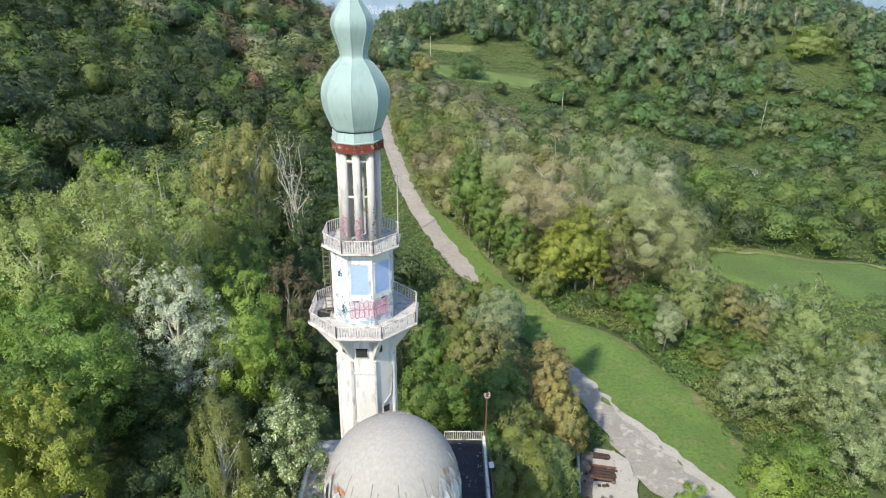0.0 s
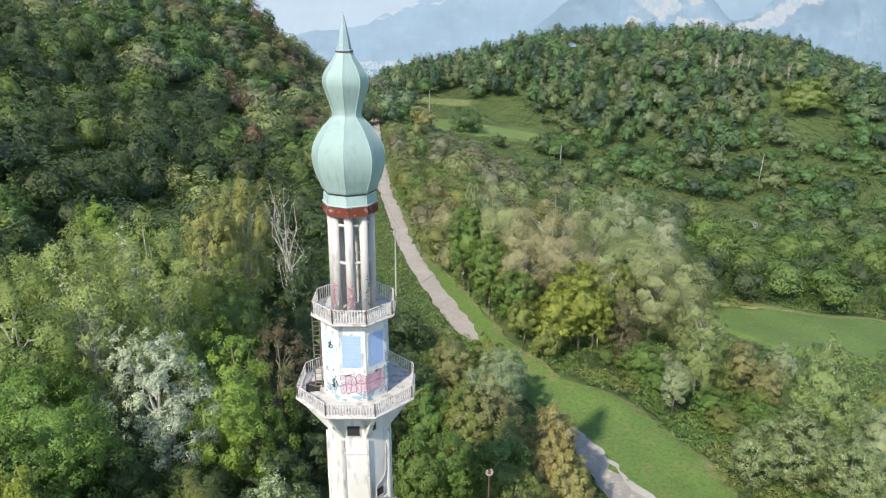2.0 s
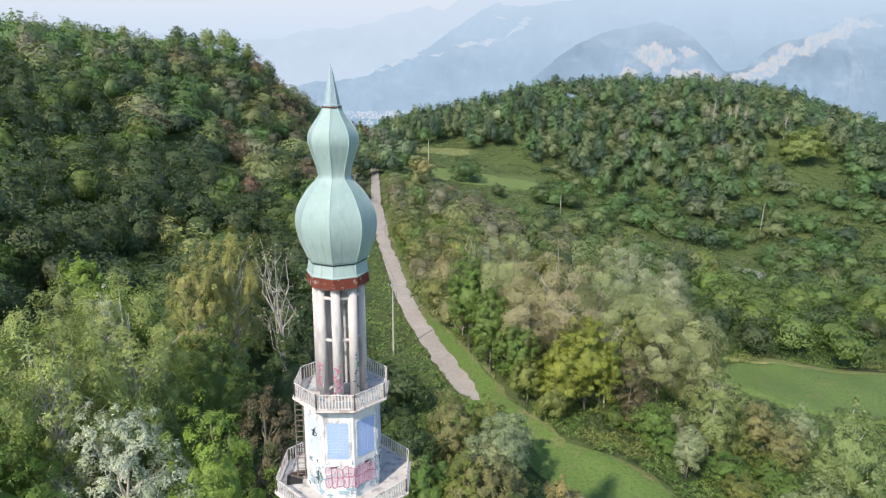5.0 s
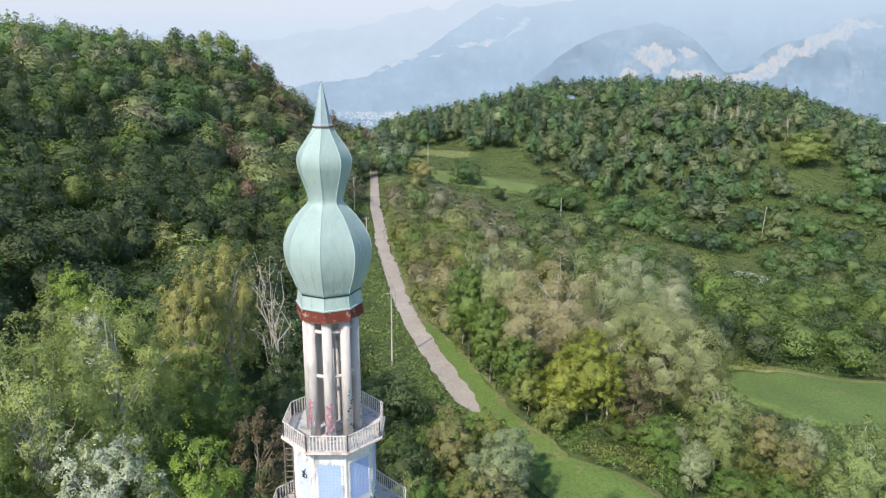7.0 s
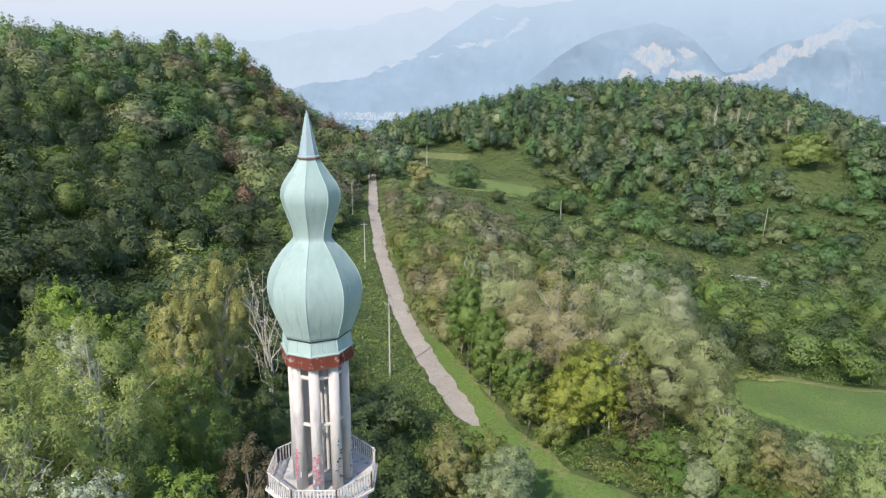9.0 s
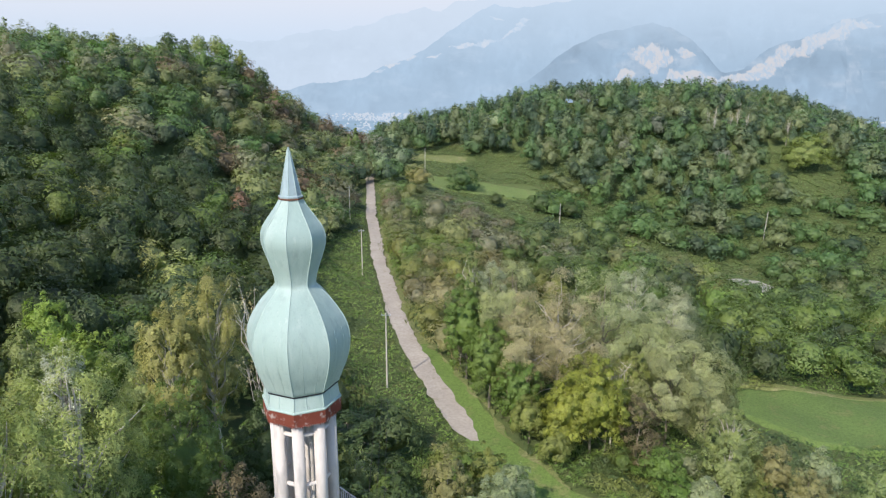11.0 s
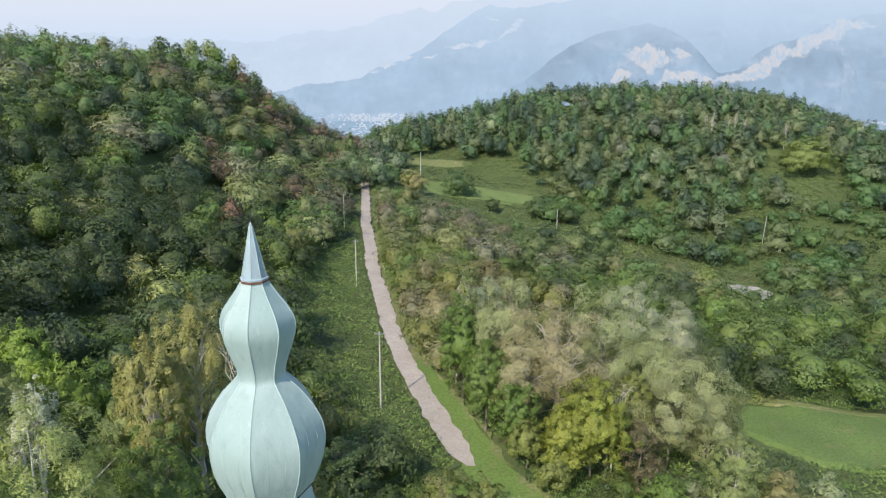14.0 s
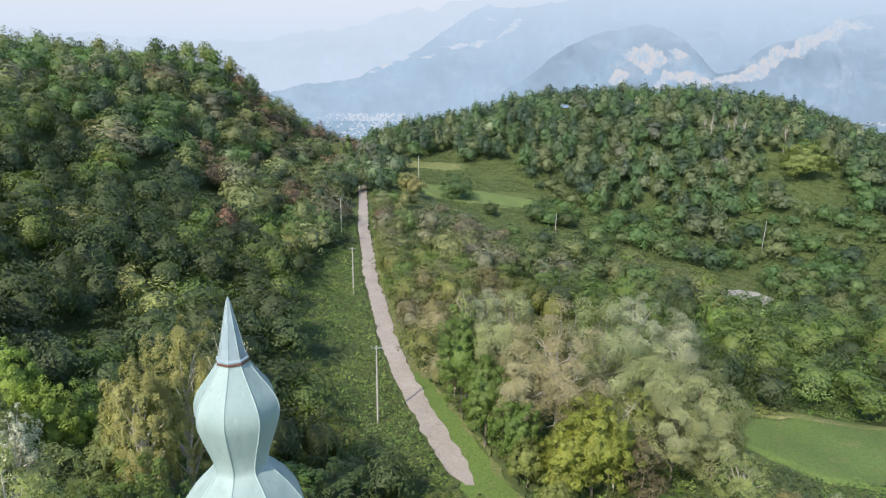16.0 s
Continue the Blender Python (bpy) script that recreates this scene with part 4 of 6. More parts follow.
for z in (-9.85, -10.75):
    rod(bm, (3.75, 13.4, z), (7.35, 13.4, z), 0.045, sides=6)
fence = hall_part("terrace_railing", bm, RAILING, None, "white steel terrace railing")
for i in range(19):
    bm = box(bmesh.new(), 3.75 + 0.2 * i, 13.4, -10.3, 0.05, 0.05, 0.95)
    hall_part("baluster", bm, RAILING, fence)

srng = random.Random(4)
for i in range(26):
    x0, y0 = srng.uniform(4.6, 7.1), srng.uniform(4, 13)
    bm = bmesh.new()
    for q in range(3):
        x1, y1 = x0 + srng.uniform(-0.22, 0.22), y0 + srng.uniform(-0.3, 0.3)
        rod(bm, (x0, y0, -10.868), (x1, y1, -10.868), 0.02, 0.014, 4)
        x0, y0 = x1, y1
    hall_part("pale_scrap", bm, CONCRETE, None, "pale scrap of torn roofing felt")
bm = box(bmesh.new(), -8.33, 6.3, -10.55, 0.05, 4.2, 0.72)
hall_part("painted_sheet", bm, TEAL_PAINT, None, "teal sprayed sheet along the parapet")
bm = box(bmesh.new(), 7.78, 8.6, -10.9, 0.12, 5.6, 1.5)
ledge = hall_part("wall_bracket", bm, BLACK_STEEL, None, "black steel bracket outside the parapet")
hall_part("bracket_lamp", box(bmesh.new(), 7.80, 9.1, -10.0, 0.42, 0.5, 0.3, 8, 0.03), WHITE, ledge, "white floodlight box")

lamp = thing("lamp_post", 4.25, 51.4, -10.35, "rusty iron lamp post with a broken round globe", "lamp post")
part("post", rod(bmesh.new(), (0, 0, 0), (0, 0, 4.35), 0.075, 0.06, 8), RUST, lamp)
bm = bmesh.new()
bmesh.ops.create_uvsphere(bm, u_segments=14, v_segments=10, radius=0.34, matrix=pose(0, 0, 4.62))
broken = [f for f in bm.faces if f.calc_center_median().z > 4.66 and f.calc_center_median().x < 0.09 or f.calc_center_median().z > 4.84]
bmesh.ops.delete(bm, geom=broken, context="FACES")
bmesh.ops.solidify(bm, geom=bm.faces[:], thickness=0.015)
for f in bm.faces:
    f.smooth = True
globe = part("globe", bm, GLASS_LAMP, lamp, "broken stained milky glass globe")
part("socket", rod(bmesh.new(), (0, 0, 4.36), (0, 0, 4.80), 0.14, 0.09, 8), RUST, globe)
part("collar", rod(bmesh.new(), (0, 0, 4.2), (0, 0, 4.36), 0.16, 0.2, 10), RUST, globe)

# ---- slab with rusty beams beside the path ----
sx, sy = 21.2, 69.0
sz = float(ground_z(sx, sy))
slab = thing("concrete_slab", sx, sy, sz - 0.2, "low broken concrete slab with rusted beams over a pit", "slab", turn=-12)


def ragged_plate(bm, outline, z0, z1, rng, cuts=5, jag=0.16):
    """An upright-sided plate whose outline is chipped between its corners."""
    ring = []
    for (ax, ay), (bx, by) in zip(outline, outline[1:] + outline[:1]):
        for q in range(cuts):
            ring.append((ax + (bx - ax) * q / cuts + rng.uniform(-jag, jag), ay + (by - ay) * q / cuts + rng.uniform(-jag, jag)))
    lo = [bm.verts.new((x, y, z0)) for x, y in ring]
    hi = [bm.verts.new((x, y, z1)) for x, y in ring]
    bm.faces.new(hi)
    bm.faces.new(lo[::-1])
    for i in range(len(ring)):
        j = (i + 1) % len(ring)
        bm.faces.new((lo[i], lo[j], hi[j], hi[i]))
    return bm


rng = np.random.default_rng(8)
part("deck", ragged_plate(bmesh.new(), [(-3.2, -6.5), (3.8, -6.5), (4.0, -1.0), (2.9, 2.6), (1.0, 3.8), (-1.2, 3.9), (-1.4, 3.2)], 0.0, 1.2, rng), PALE_RUBBLE, slab)
part("sunken_floor", ragged_plate(bmesh.new(), [(-3.6, -6.4), (-1.5, -6.4), (-1.5, 3.0), (-3.1, 2.2)], 1.19, 1.225, rng, 5, 0.1), RUBBLE, slab, "brown rubble-strewn floor")
# dark plates on the deck stand for the unlit depth of the pits
part("pit", ragged_plate(bmesh.new(), [(-1.8, -2.6), (1.3, -2.4), (1.3, 0.6), (-1.6, 0.5)], 1.19, 1.22, rng, 4, 0.1), DARK, slab, "dark open pit under the beams")
part("pit", ragged_plate(bmesh.new(), [(-1.6, 1.7), (0.6, 1.8), (0.6, 2.9), (-1.5, 2.8)], 1.19, 1.22, rng, 4, 0.1), DARK, slab, "dark open pit under the beams")
part("low_wall", box(bmesh.new(), -3.3, -1.6, 1.15, 0.3, 8.4, 1.3, 3, 0.03), CONCRETE, slab)
for i, (y0, w, x0) in enumerate(((0.25, 3.2, -0.2), (-0.35, 3.3, -0.1), (-0.95, 3.3, -0.3), (-1.5, 3.0, -0.1), (-2.1, 2.7, -0.4), (2.55, 2.1, -0.5), (2.1, 2.2, -0.4))):
    part("rusty_beam", box(bmesh.new(), x0, y0, 1.34 + 0.02 * (i % 3), w, 0.2, 0.22, 3 * math.sin(i * 2.3), 0.01), DARK_RUST if i % 4 else RUST, slab)
for i in range(14):
    part("rubble", ragged_plate(bmesh.new(), [(-0.2, -0.15), (0.2, -0.2), (0.22, 0.15), (-0.15, 0.2)], 0, 0.18, rng, 2, 0.06), DARK_RUST if i % 3 else RUBBLE, slab).matrix_basis = pose(rng.uniform(-3, 1.6), rng.uniform(-6, 0.5), 1.21, 0, 0, rng.uniform(0, 90))


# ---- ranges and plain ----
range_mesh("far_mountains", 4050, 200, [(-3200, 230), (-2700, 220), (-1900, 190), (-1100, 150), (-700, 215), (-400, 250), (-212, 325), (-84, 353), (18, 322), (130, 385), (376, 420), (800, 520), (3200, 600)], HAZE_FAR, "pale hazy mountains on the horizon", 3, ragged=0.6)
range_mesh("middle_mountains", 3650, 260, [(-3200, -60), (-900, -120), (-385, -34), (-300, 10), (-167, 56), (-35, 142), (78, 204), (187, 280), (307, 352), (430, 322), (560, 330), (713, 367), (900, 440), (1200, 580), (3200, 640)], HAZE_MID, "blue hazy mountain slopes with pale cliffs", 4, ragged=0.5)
range_mesh("near_mountains", 2850, 240, [(120, -290), (300, -90), (590, 105), (740, 172), (830, 196), (917, 203), (1000, 182), (1080, 138), (1150, 95), (1250, 0), (1335, 14), (1393, 70), (1475, 112), (1604, 160), (1731, 228), (1815, 228), (2020, 265), (2900, 420)], HAZE_NEAR, "blue hazy mountain with a bare rock quarry", 5, x0=120, x1=2900, ragged=0.4)
# a glowing sheet stands in for the hazy sky
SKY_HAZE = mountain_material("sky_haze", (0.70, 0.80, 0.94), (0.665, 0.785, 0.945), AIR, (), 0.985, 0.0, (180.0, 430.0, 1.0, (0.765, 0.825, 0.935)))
xs, zs = np.linspace(-4000, 4000, 20), np.linspace(-290, 1900, 8)
gx, gz = np.meshgrid(xs, zs)
i = (np.arange(7)[:, None] * 20 + np.arange(19)).ravel()
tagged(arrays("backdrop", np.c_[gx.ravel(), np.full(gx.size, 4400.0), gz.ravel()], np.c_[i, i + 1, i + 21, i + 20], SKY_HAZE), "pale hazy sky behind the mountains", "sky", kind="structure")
# valley haze, likewise painted as a glowing blue
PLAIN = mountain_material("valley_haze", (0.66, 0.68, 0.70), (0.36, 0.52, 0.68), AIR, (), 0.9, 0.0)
xs, ys = np.linspace(-3000, 3000, 40), np.linspace(1700, 4200, 30)
gx, gy = np.meshgrid(xs, ys)
i = (np.arange(29)[:, None] * 40 + np.arange(39)).ravel()
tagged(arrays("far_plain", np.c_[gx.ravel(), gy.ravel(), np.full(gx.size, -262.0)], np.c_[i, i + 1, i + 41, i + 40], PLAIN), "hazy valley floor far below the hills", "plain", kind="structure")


def far_town():
    """Small pale houses and sheds far off, too many to count."""
    rng = np.random.default_rng(21)
    v, f, tint = [], [], []
    spots = [(rng.normal(-230, 130), rng.uniform(2500, 3640)) for _ in range(420)] + [(rng.uniform(1750, 2050), rng.uniform(2700, 2830)) for _ in range(60)]
    spots += [(rng.uniform(-900, -500), rng.uniform(3400, 3640)) for _ in range(30)]
    spots += [(rng.normal(-300, 120), rng.uniform(3652, 3692)) for _ in range(320)]
    for x, y in spots:
        w, d, h = rng.uniform(4, 11), rng.uniform(6, 12), rng.uniform(2, 5)
        z = -262.0 + (70 if x > 1000 else max(0.0, (y - 3650) * 0.9))
        b = len(v)
        v += [(x, y, z), (x + w, y, z), (x + w, y + d, z), (x, y + d, z), (x, y, z + h), (x + w, y, z + h), (x + w, y + d, z + h), (x, y + d, z + h), (x, y + d / 2, z + h * 1.35), (x + w, y + d / 2, z + h * 1.35)]
        f += [(b, b + 1, b + 5, b + 4), (b + 1, b + 2, b + 6, b + 5), (b + 3, b, b + 4, b + 7), (b + 4, b + 5, b + 9, b + 8), (b + 7, b + 6, b + 9, b + 8)]
    # haze over the houses is part of their pale glowing colour
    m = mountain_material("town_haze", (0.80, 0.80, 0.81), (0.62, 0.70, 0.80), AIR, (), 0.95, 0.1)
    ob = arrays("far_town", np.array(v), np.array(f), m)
    tagged(ob, "distant pale houses of a town in the haze", "town", kind="stuff")


far_town()

# ---- trees ----
TINTS = {
    "green": (0.100, 0.155, 0.036), "dark": (0.054, 0.083, 0.028), "olive": (0.142, 0.164, 0.046), "lime": (0.160, 0.228, 0.044), "yellow": (0.185, 0.206, 0.038),
    "willow": (0.225, 0.245, 0.122), "silverwillow": (0.250, 0.270, 0.180), "tan": (0.255, 0.232, 0.135), "silver": (0.300, 0.325, 0.250), "silvergreen": (0.205, 0.240, 0.135), "brown": (0.215, 0.190, 0.075),
    "brownolive": (0.172, 0.172, 0.074), "flower": (0.150, 0.188, 0.080), "blossom": (0.15, 0.19, 0.075), "birch": (0.138, 0.150, 0.046), "poplar": (0.222, 0.252, 0.082), "fresh": (0.110, 0.176, 0.037), "drypoplar": (0.232, 0.232, 0.082), "palegreen": (0.165, 0.200, 0.075),
    "deadbrown": (0.108, 0.092, 0.050), "pine": (0.085, 0.120, 0.035), "bramble": (0.130, 0.185, 0.042), "rust": (0.178, 0.130, 0.058), "bare": (0.340, 0.320, 0.280),
}


def cards(rng, pos, nrm, size, droop=0.0, slim=1.0):
    """Three-cornered leaf sprays facing nrm, of the given sizes."""
    n = len(pos)
    nrm = nrm / np.linalg.norm(nrm, axis=1, keepdims=True)
    a = np.cross(nrm, rng.normal(size=(n, 3)))
    a[:, 2] -= droop
    a = a - nrm * (a * nrm).sum(1, keepdims=True)
    a /= np.linalg.norm(a, axis=1, keepdims=True) + 1e-9
    b = np.cross(nrm, a)
    s = size[:, None]
    v = np.stack([pos - a * s * 0.45 / slim - b * s * 0.36 * slim, pos + a * s * 0.62 / slim, pos - a * s * 0.45 / slim + b * s * 0.36 * slim], 1)
    return v.reshape(-1, 3)


def ball(level):
    """Unit directions and faces of a geodesic ball."""
    bm = bmesh.new()
    bmesh.ops.create_icosphere(bm, subdivisions=level, radius=1.0)
    v = np.array([p.co[:] for p in bm.verts])
    f = np.array([[p.index for p in q.verts] for q in bm.faces])
    bm.free()
    return v, f


BALL = ball(2)


def crown_arrays(rng, R, z0, z1, puffs, leaves, leaf, kind="round", core=0.0, slim=1.0, droop=0.2, ragged=1.0, bottom=0.62, own=0.5, jitter=0.34):
    """A crown between z0 and z1: boughs spread over its hull, each a clump of leaf sprays. Returns vertices, faces, normals, bough centres."""
    mid, half = (z0 + z1) / 2, (z1 - z0) / 2
    k = np.arange(puffs) + 0.5
    dz = 1 - (1 + bottom) * k / puffs
    ang = k * 2.39996 + rng.normal(0, 0.25, puffs)
    dz = np.clip(dz + rng.normal(0, 0.08, puffs), -0.75, 1)
    flat_r = np.sqrt(1 - dz**2)
    az = ang
    lop = 1 + ragged * (0.13 * np.sin(2 * az + rng.uniform(0, 6.28)) + 0.09 * np.sin(3 * az + rng.uniform(0, 6.28)))
    taper = np.ones(puffs)
    if kind == "cone":
        taper = np.clip(0.62 - 0.55 * dz, 0.08, 1.1) / np.maximum(flat_r, 0.35)
    elif kind == "tall":
        taper = 0.95 - 0.18 * dz
    elif kind == "fan":
        taper = 0.80 + 0.34 * dz
    elif kind == "weep":
        taper = 0.95 + 0.08 * dz
    depth = rng.uniform(0.66, 0.90, puffs) * (1 + 0.10 * ragged * rng.normal(size=puffs))
    d = np.stack([flat_r * np.cos(ang), flat_r * np.sin(ang), dz], 1)
    c = d * depth[:, None]
    c[:, 0] *= R * taper * lop
    c[:, 1] *= R * taper * lop
    c[:, 2] = mid + c[:, 2] * half
    pr = R * 1.75 / math.sqrt(puffs) * rng.uniform(0.62, 1.25, puffs) * np.clip(taper, 0.45, 1.1)
    tall = (z1 - z0) / (2 * R)
    stretch = np.array([1, 1, {"cone": 0.5, "fan": 1.35, "weep": 1.8, "tall": 1.15}.get(kind, 0.85) * min(1.35, max(0.8, 0.5 + 0.35 * tall))])
    pick = rng.choice(puffs, leaves, p=pr**2 / (pr**2).sum())
    out = d[pick]
    u = rng.normal(size=(leaves, 3)) + 0.75 * out + np.array([0, 0, 0.35])
    u /= np.linalg.norm(u, axis=1, keepdims=True)
    reach = 0.70 + 0.36 * rng.random((leaves, 1))
    reach = np.where(rng.random((leaves, 1)) < 0.10 * ragged, rng.uniform(1.05, 1.4, (leaves, 1)), reach)
    # each clump is itself lumpy
    wob = 1 + 0.16 * np.sin(u[:, :1] * 5 + pick[:, None]) * np.sin(u[:, 1:2] * 5 + 2 * pick[:, None]) + 0.10 * np.sin(u[:, 2:] * 9 + 3 * pick[:, None])
    p = c[pick] + u * pr[pick][:, None] * reach * wob * stretch
    if kind == "weep":
        p[:, 2] -= rng.uniform(0, 1, leaves) ** 2 * pr[pick] * 1.0
    soft = own * u + (1.12 - own) * out + rng.normal(0, 0.09, (leaves, 3)) + np.array([0, 0, 0.22])
    soft /= np.linalg.norm(soft, axis=1, keepdims=True)
    v = cards(rng, p, soft + rng.normal(0, jitter, (leaves, 3)), leaf * rng.uniform(0.6, 1.4, leaves), droop, slim)
    f = np.arange(3 * leaves).reshape(-1, 3)
    n = np.repeat(soft, 3, 0)
    if core:
        bv, bf = BALL
        shrink = np.clip(0.62 - 0.55 * bv[:, 2], 0.1, 1) if kind == "cone" else np.ones(len(bv))
        lump = core * (1 + rng.normal(0, 0.09, len(bv)))
        cv = bv * lump[:, None] * np.stack([R * shrink, R * shrink, np.full(len(bv), half)], 1) + np.array([0, 0, mid])
        v, f, n = np.vstack([v, cv]), np.vstack([f, bf + len(v)]), np.vstack([n, bv])
    return v, f, n, c


def limb_arrays(paths, sides=5):
    """Tapered limbs: each path is a list of (point, radius)."""
    vs, fs, b = [], [], 0
    ang = np.linspace(0, 2 * math.pi, sides, endpoint=False)
    for path in paths:
        pts = np.array([p for p, _ in path], float)
        for i, (p, r) in enumerate(path):
            d = pts[min(i + 1, len(pts) - 1)] - pts[max(i - 1, 0)]
            d = d / (np.linalg.norm(d) + 1e-9)
            s = np.cross(d, (0.3, 0.9, 0.1))
            s /= np.linalg.norm(s) + 1e-9
            t = np.cross(d, s)
            vs.append(np.array(p) + r * (np.cos(ang)[:, None] * s + np.sin(ang)[:, None] * t))
        k = np.arange(sides)
        for i in range(len(path) - 1):
            o = b + i * sides
            fs.append(np.c_[o + k, o + (k + 1) % sides, o + sides + (k + 1) % sides, o + sides + k])
        b += sides * len(path)
    return np.vstack(vs), np.vstack(fs)


def branch(rng, a, b, r, kinks=3, wob=0.06):
    a, b = np.array(a, float), np.array(b, float)
    n = np.linalg.norm(b - a)
    out = []
    for i in range(kinks + 1):
        f = i / kinks
        p = a + (b - a) * f + (rng.normal(0, wob * n, 3) * math.sin(math.pi * f))
        out.append((p, r * (1 - 0.85 * f)))
    return out


KINDS = {  # crown form, share of bare trunk, bark, share of leaf cover
    "poplar": ("fan", 0.08, "pale", 0.85), "drypoplar": ("fan", 0.08, "pale", 0.9), "willow": ("round", 0.10, "bark", 1.15), "silverwillow": ("round", 0.10, "pale", 1.1), "tan": ("round", 0.08, "pale", 1.05), "birch": ("weep", 0.1, "pale", 0.6),
    "silver": ("tall", 0.12, "pale", 0.62), "brown": ("tall", 0.03, "bark", 1.2), "pine": ("cone", 0.1, "bark", 1.0), "lime": ("tall", 0.05, "bark", 1.0),
    "palegreen": ("tall", 0.06, "pale", 0.9), "flower": ("round", 0.05, "bark", 0.9), "blossom": ("round", 0.05, "bark", 0.75), "deadbrown": ("round", 0.03, "bark", 0.5),
}


# leaf sprays: slimness, hang (below zero: upright), boughs for each square metre of crown, wildness of the outline
SPRAY = {"willow": (0.55, 0.9, 0.04, 1.3), "silverwillow": (0.55, 0.5, 0.04, 1.3), "tan": (0.55, 0.8, 0.04, 1.3), "poplar": (0.6, -0.7, 0.4, 1.0), "drypoplar": (0.55, -1.0, 0.4, 1.0), "birch": (0.5, 1.4, 0.4, 1.2), "silver": (0.8, 0.1, 0.40, 1.3), "brown": (0.7, -0.4, 0.45, 1.0),
         "lime": (0.9, 0.1, 0.30, 1.3), "yellow": (0.8, 0.1, 0.28, 1.6), "flower": (0.8, -0.2, 0.45, 1.2), "blossom": (0.9, 0.0, 0.45, 1.2), "silvergreen": (0.7, -0.2, 0.30, 0.8)}


def bare_paths(rng, H, R):
    paths = [branch(rng, (0, 0, 0), (0.3, 0.2, H * 0.6), 0.20, 4, 0.03)]
    for i in range(14):
        z = H * rng.uniform(0.3, 0.6)
        a = rng.uniform(0, 6.28)
        tip = np.array([math.cos(a) * R * rng.uniform(0.4, 1), math.sin(a) * R * rng.uniform(0.4, 1), min(H, z + H * rng.uniform(0.15, 0.4))])
        main = branch(rng, (0.1, 0.1, z), tip, 0.09, 4, 0.045)
        paths.append(main)
        for j in range(4):
            p = main[rng.integers(1, 4)][0]
            paths.append(branch(rng, p, p + rng.normal(0, 0.9, 3) + np.array([0, 0, 1.2]), 0.04, 2, 0.08))
    return paths


def tree_mesh(kind, seed, leaf, H, R, cover=1.0, clear=None):
    """One tree with its trunk and crown, H high and R in radius."""
    rng = np.random.default_rng(seed)
    form, low, bark, share = KINDS.get(kind, ("round", 0.04, "bark", 1.0))
    low = clear or low
    root = thing("tree", 0, 0, -500)
    if kind == "bare":
        paths = bare_paths(rng, H, R)
        v, f = limb_arrays(paths)
        arrays("trunk", v, f, PALE_BARK, root, smooth=True)
        nl = 420
        k = rng.integers(0, len(paths), nl)
        p = np.array([paths[i][-1][0] for i in k]) + rng.normal(0, 0.5, (nl, 3))
        v = cards(rng, p, rng.normal(size=(nl, 3)), np.full(nl, 0.28))
        arrays("crown", v, np.arange(3 * nl).reshape(-1, 3), LEAF, root, np.tile(TINTS["tan"], (3 * nl, 1)))
        return root
    area = 2 * math.pi * R * H * 0.75
    slim, hang, boughs, wild = SPRAY.get(kind, (0.85, 0.2, 0.32, 1.0))
    leaves = int(min(24000, cover * share * area * 0.86 / (0.4 * leaf**2)))
    puffs = int(min(220, 14 + area * boughs))
    hollow = kind in ("birch", "deadbrown", "poplar", "drypoplar", "silver", "flower", "blossom", "willow", "tan", "silverwillow")
    v, f, n, c = crown_arrays(rng, R, H * low, H * 0.96, puffs, leaves, leaf, form, 0.0 if hollow else 0.40 if kind in ("willow", "tan", "silverwillow") else 0.46, slim, hang, wild, 0.62, 0.40 if kind in ("willow", "tan", "silverwillow", "poplar", "drypoplar", "birch") else 0.6)
    tint = np.tile(TINTS[kind], (len(v), 1))
    fleck = np.repeat(rng.random(len(v) // 3 + 1), 3)[: len(v)]
    if kind == "blossom":
        tint[fleck > 0.74] = (0.42, 0.45, 0.33)
    elif kind in ("flower", "silver"):
        tint[fleck > 0.84] = (0.27, 0.31, 0.19) if kind == "flower" else (0.44, 0.46, 0.38)
    elif kind in ("willow", "silverwillow", "tan", "brown", "poplar"):
        tint[fleck > 0.8] *= 1.15
        tint[fleck < 0.12] *= 0.88
    arrays("crown", v, f, LEAF, root, tint, True, n)
    paths = [branch(rng, (0, 0, -0.4), (rng.normal(0, 0.3), rng.normal(0, 0.3), H * 0.85), 0.014 * H, 5, 0.015)]
    for i in range(26 if bark == "pale" else 12):
        tip = c[rng.integers(0, len(c))] * np.array([0.98, 0.98, 1.0])
        z = max(H * 0.12, tip[2] - rng.uniform(0.1, 0.25) * H)
        paths.append(branch(rng, (0, 0, min(z, H * 0.6)), tip, (0.0075 if bark == "pale" else 0.006) * H * 0.8, 3, 0.06))
    v, f = limb_arrays(paths)
    arrays("trunk", v, f, PALE_BARK if bark == "pale" else BARK, root, smooth=True)
    return root


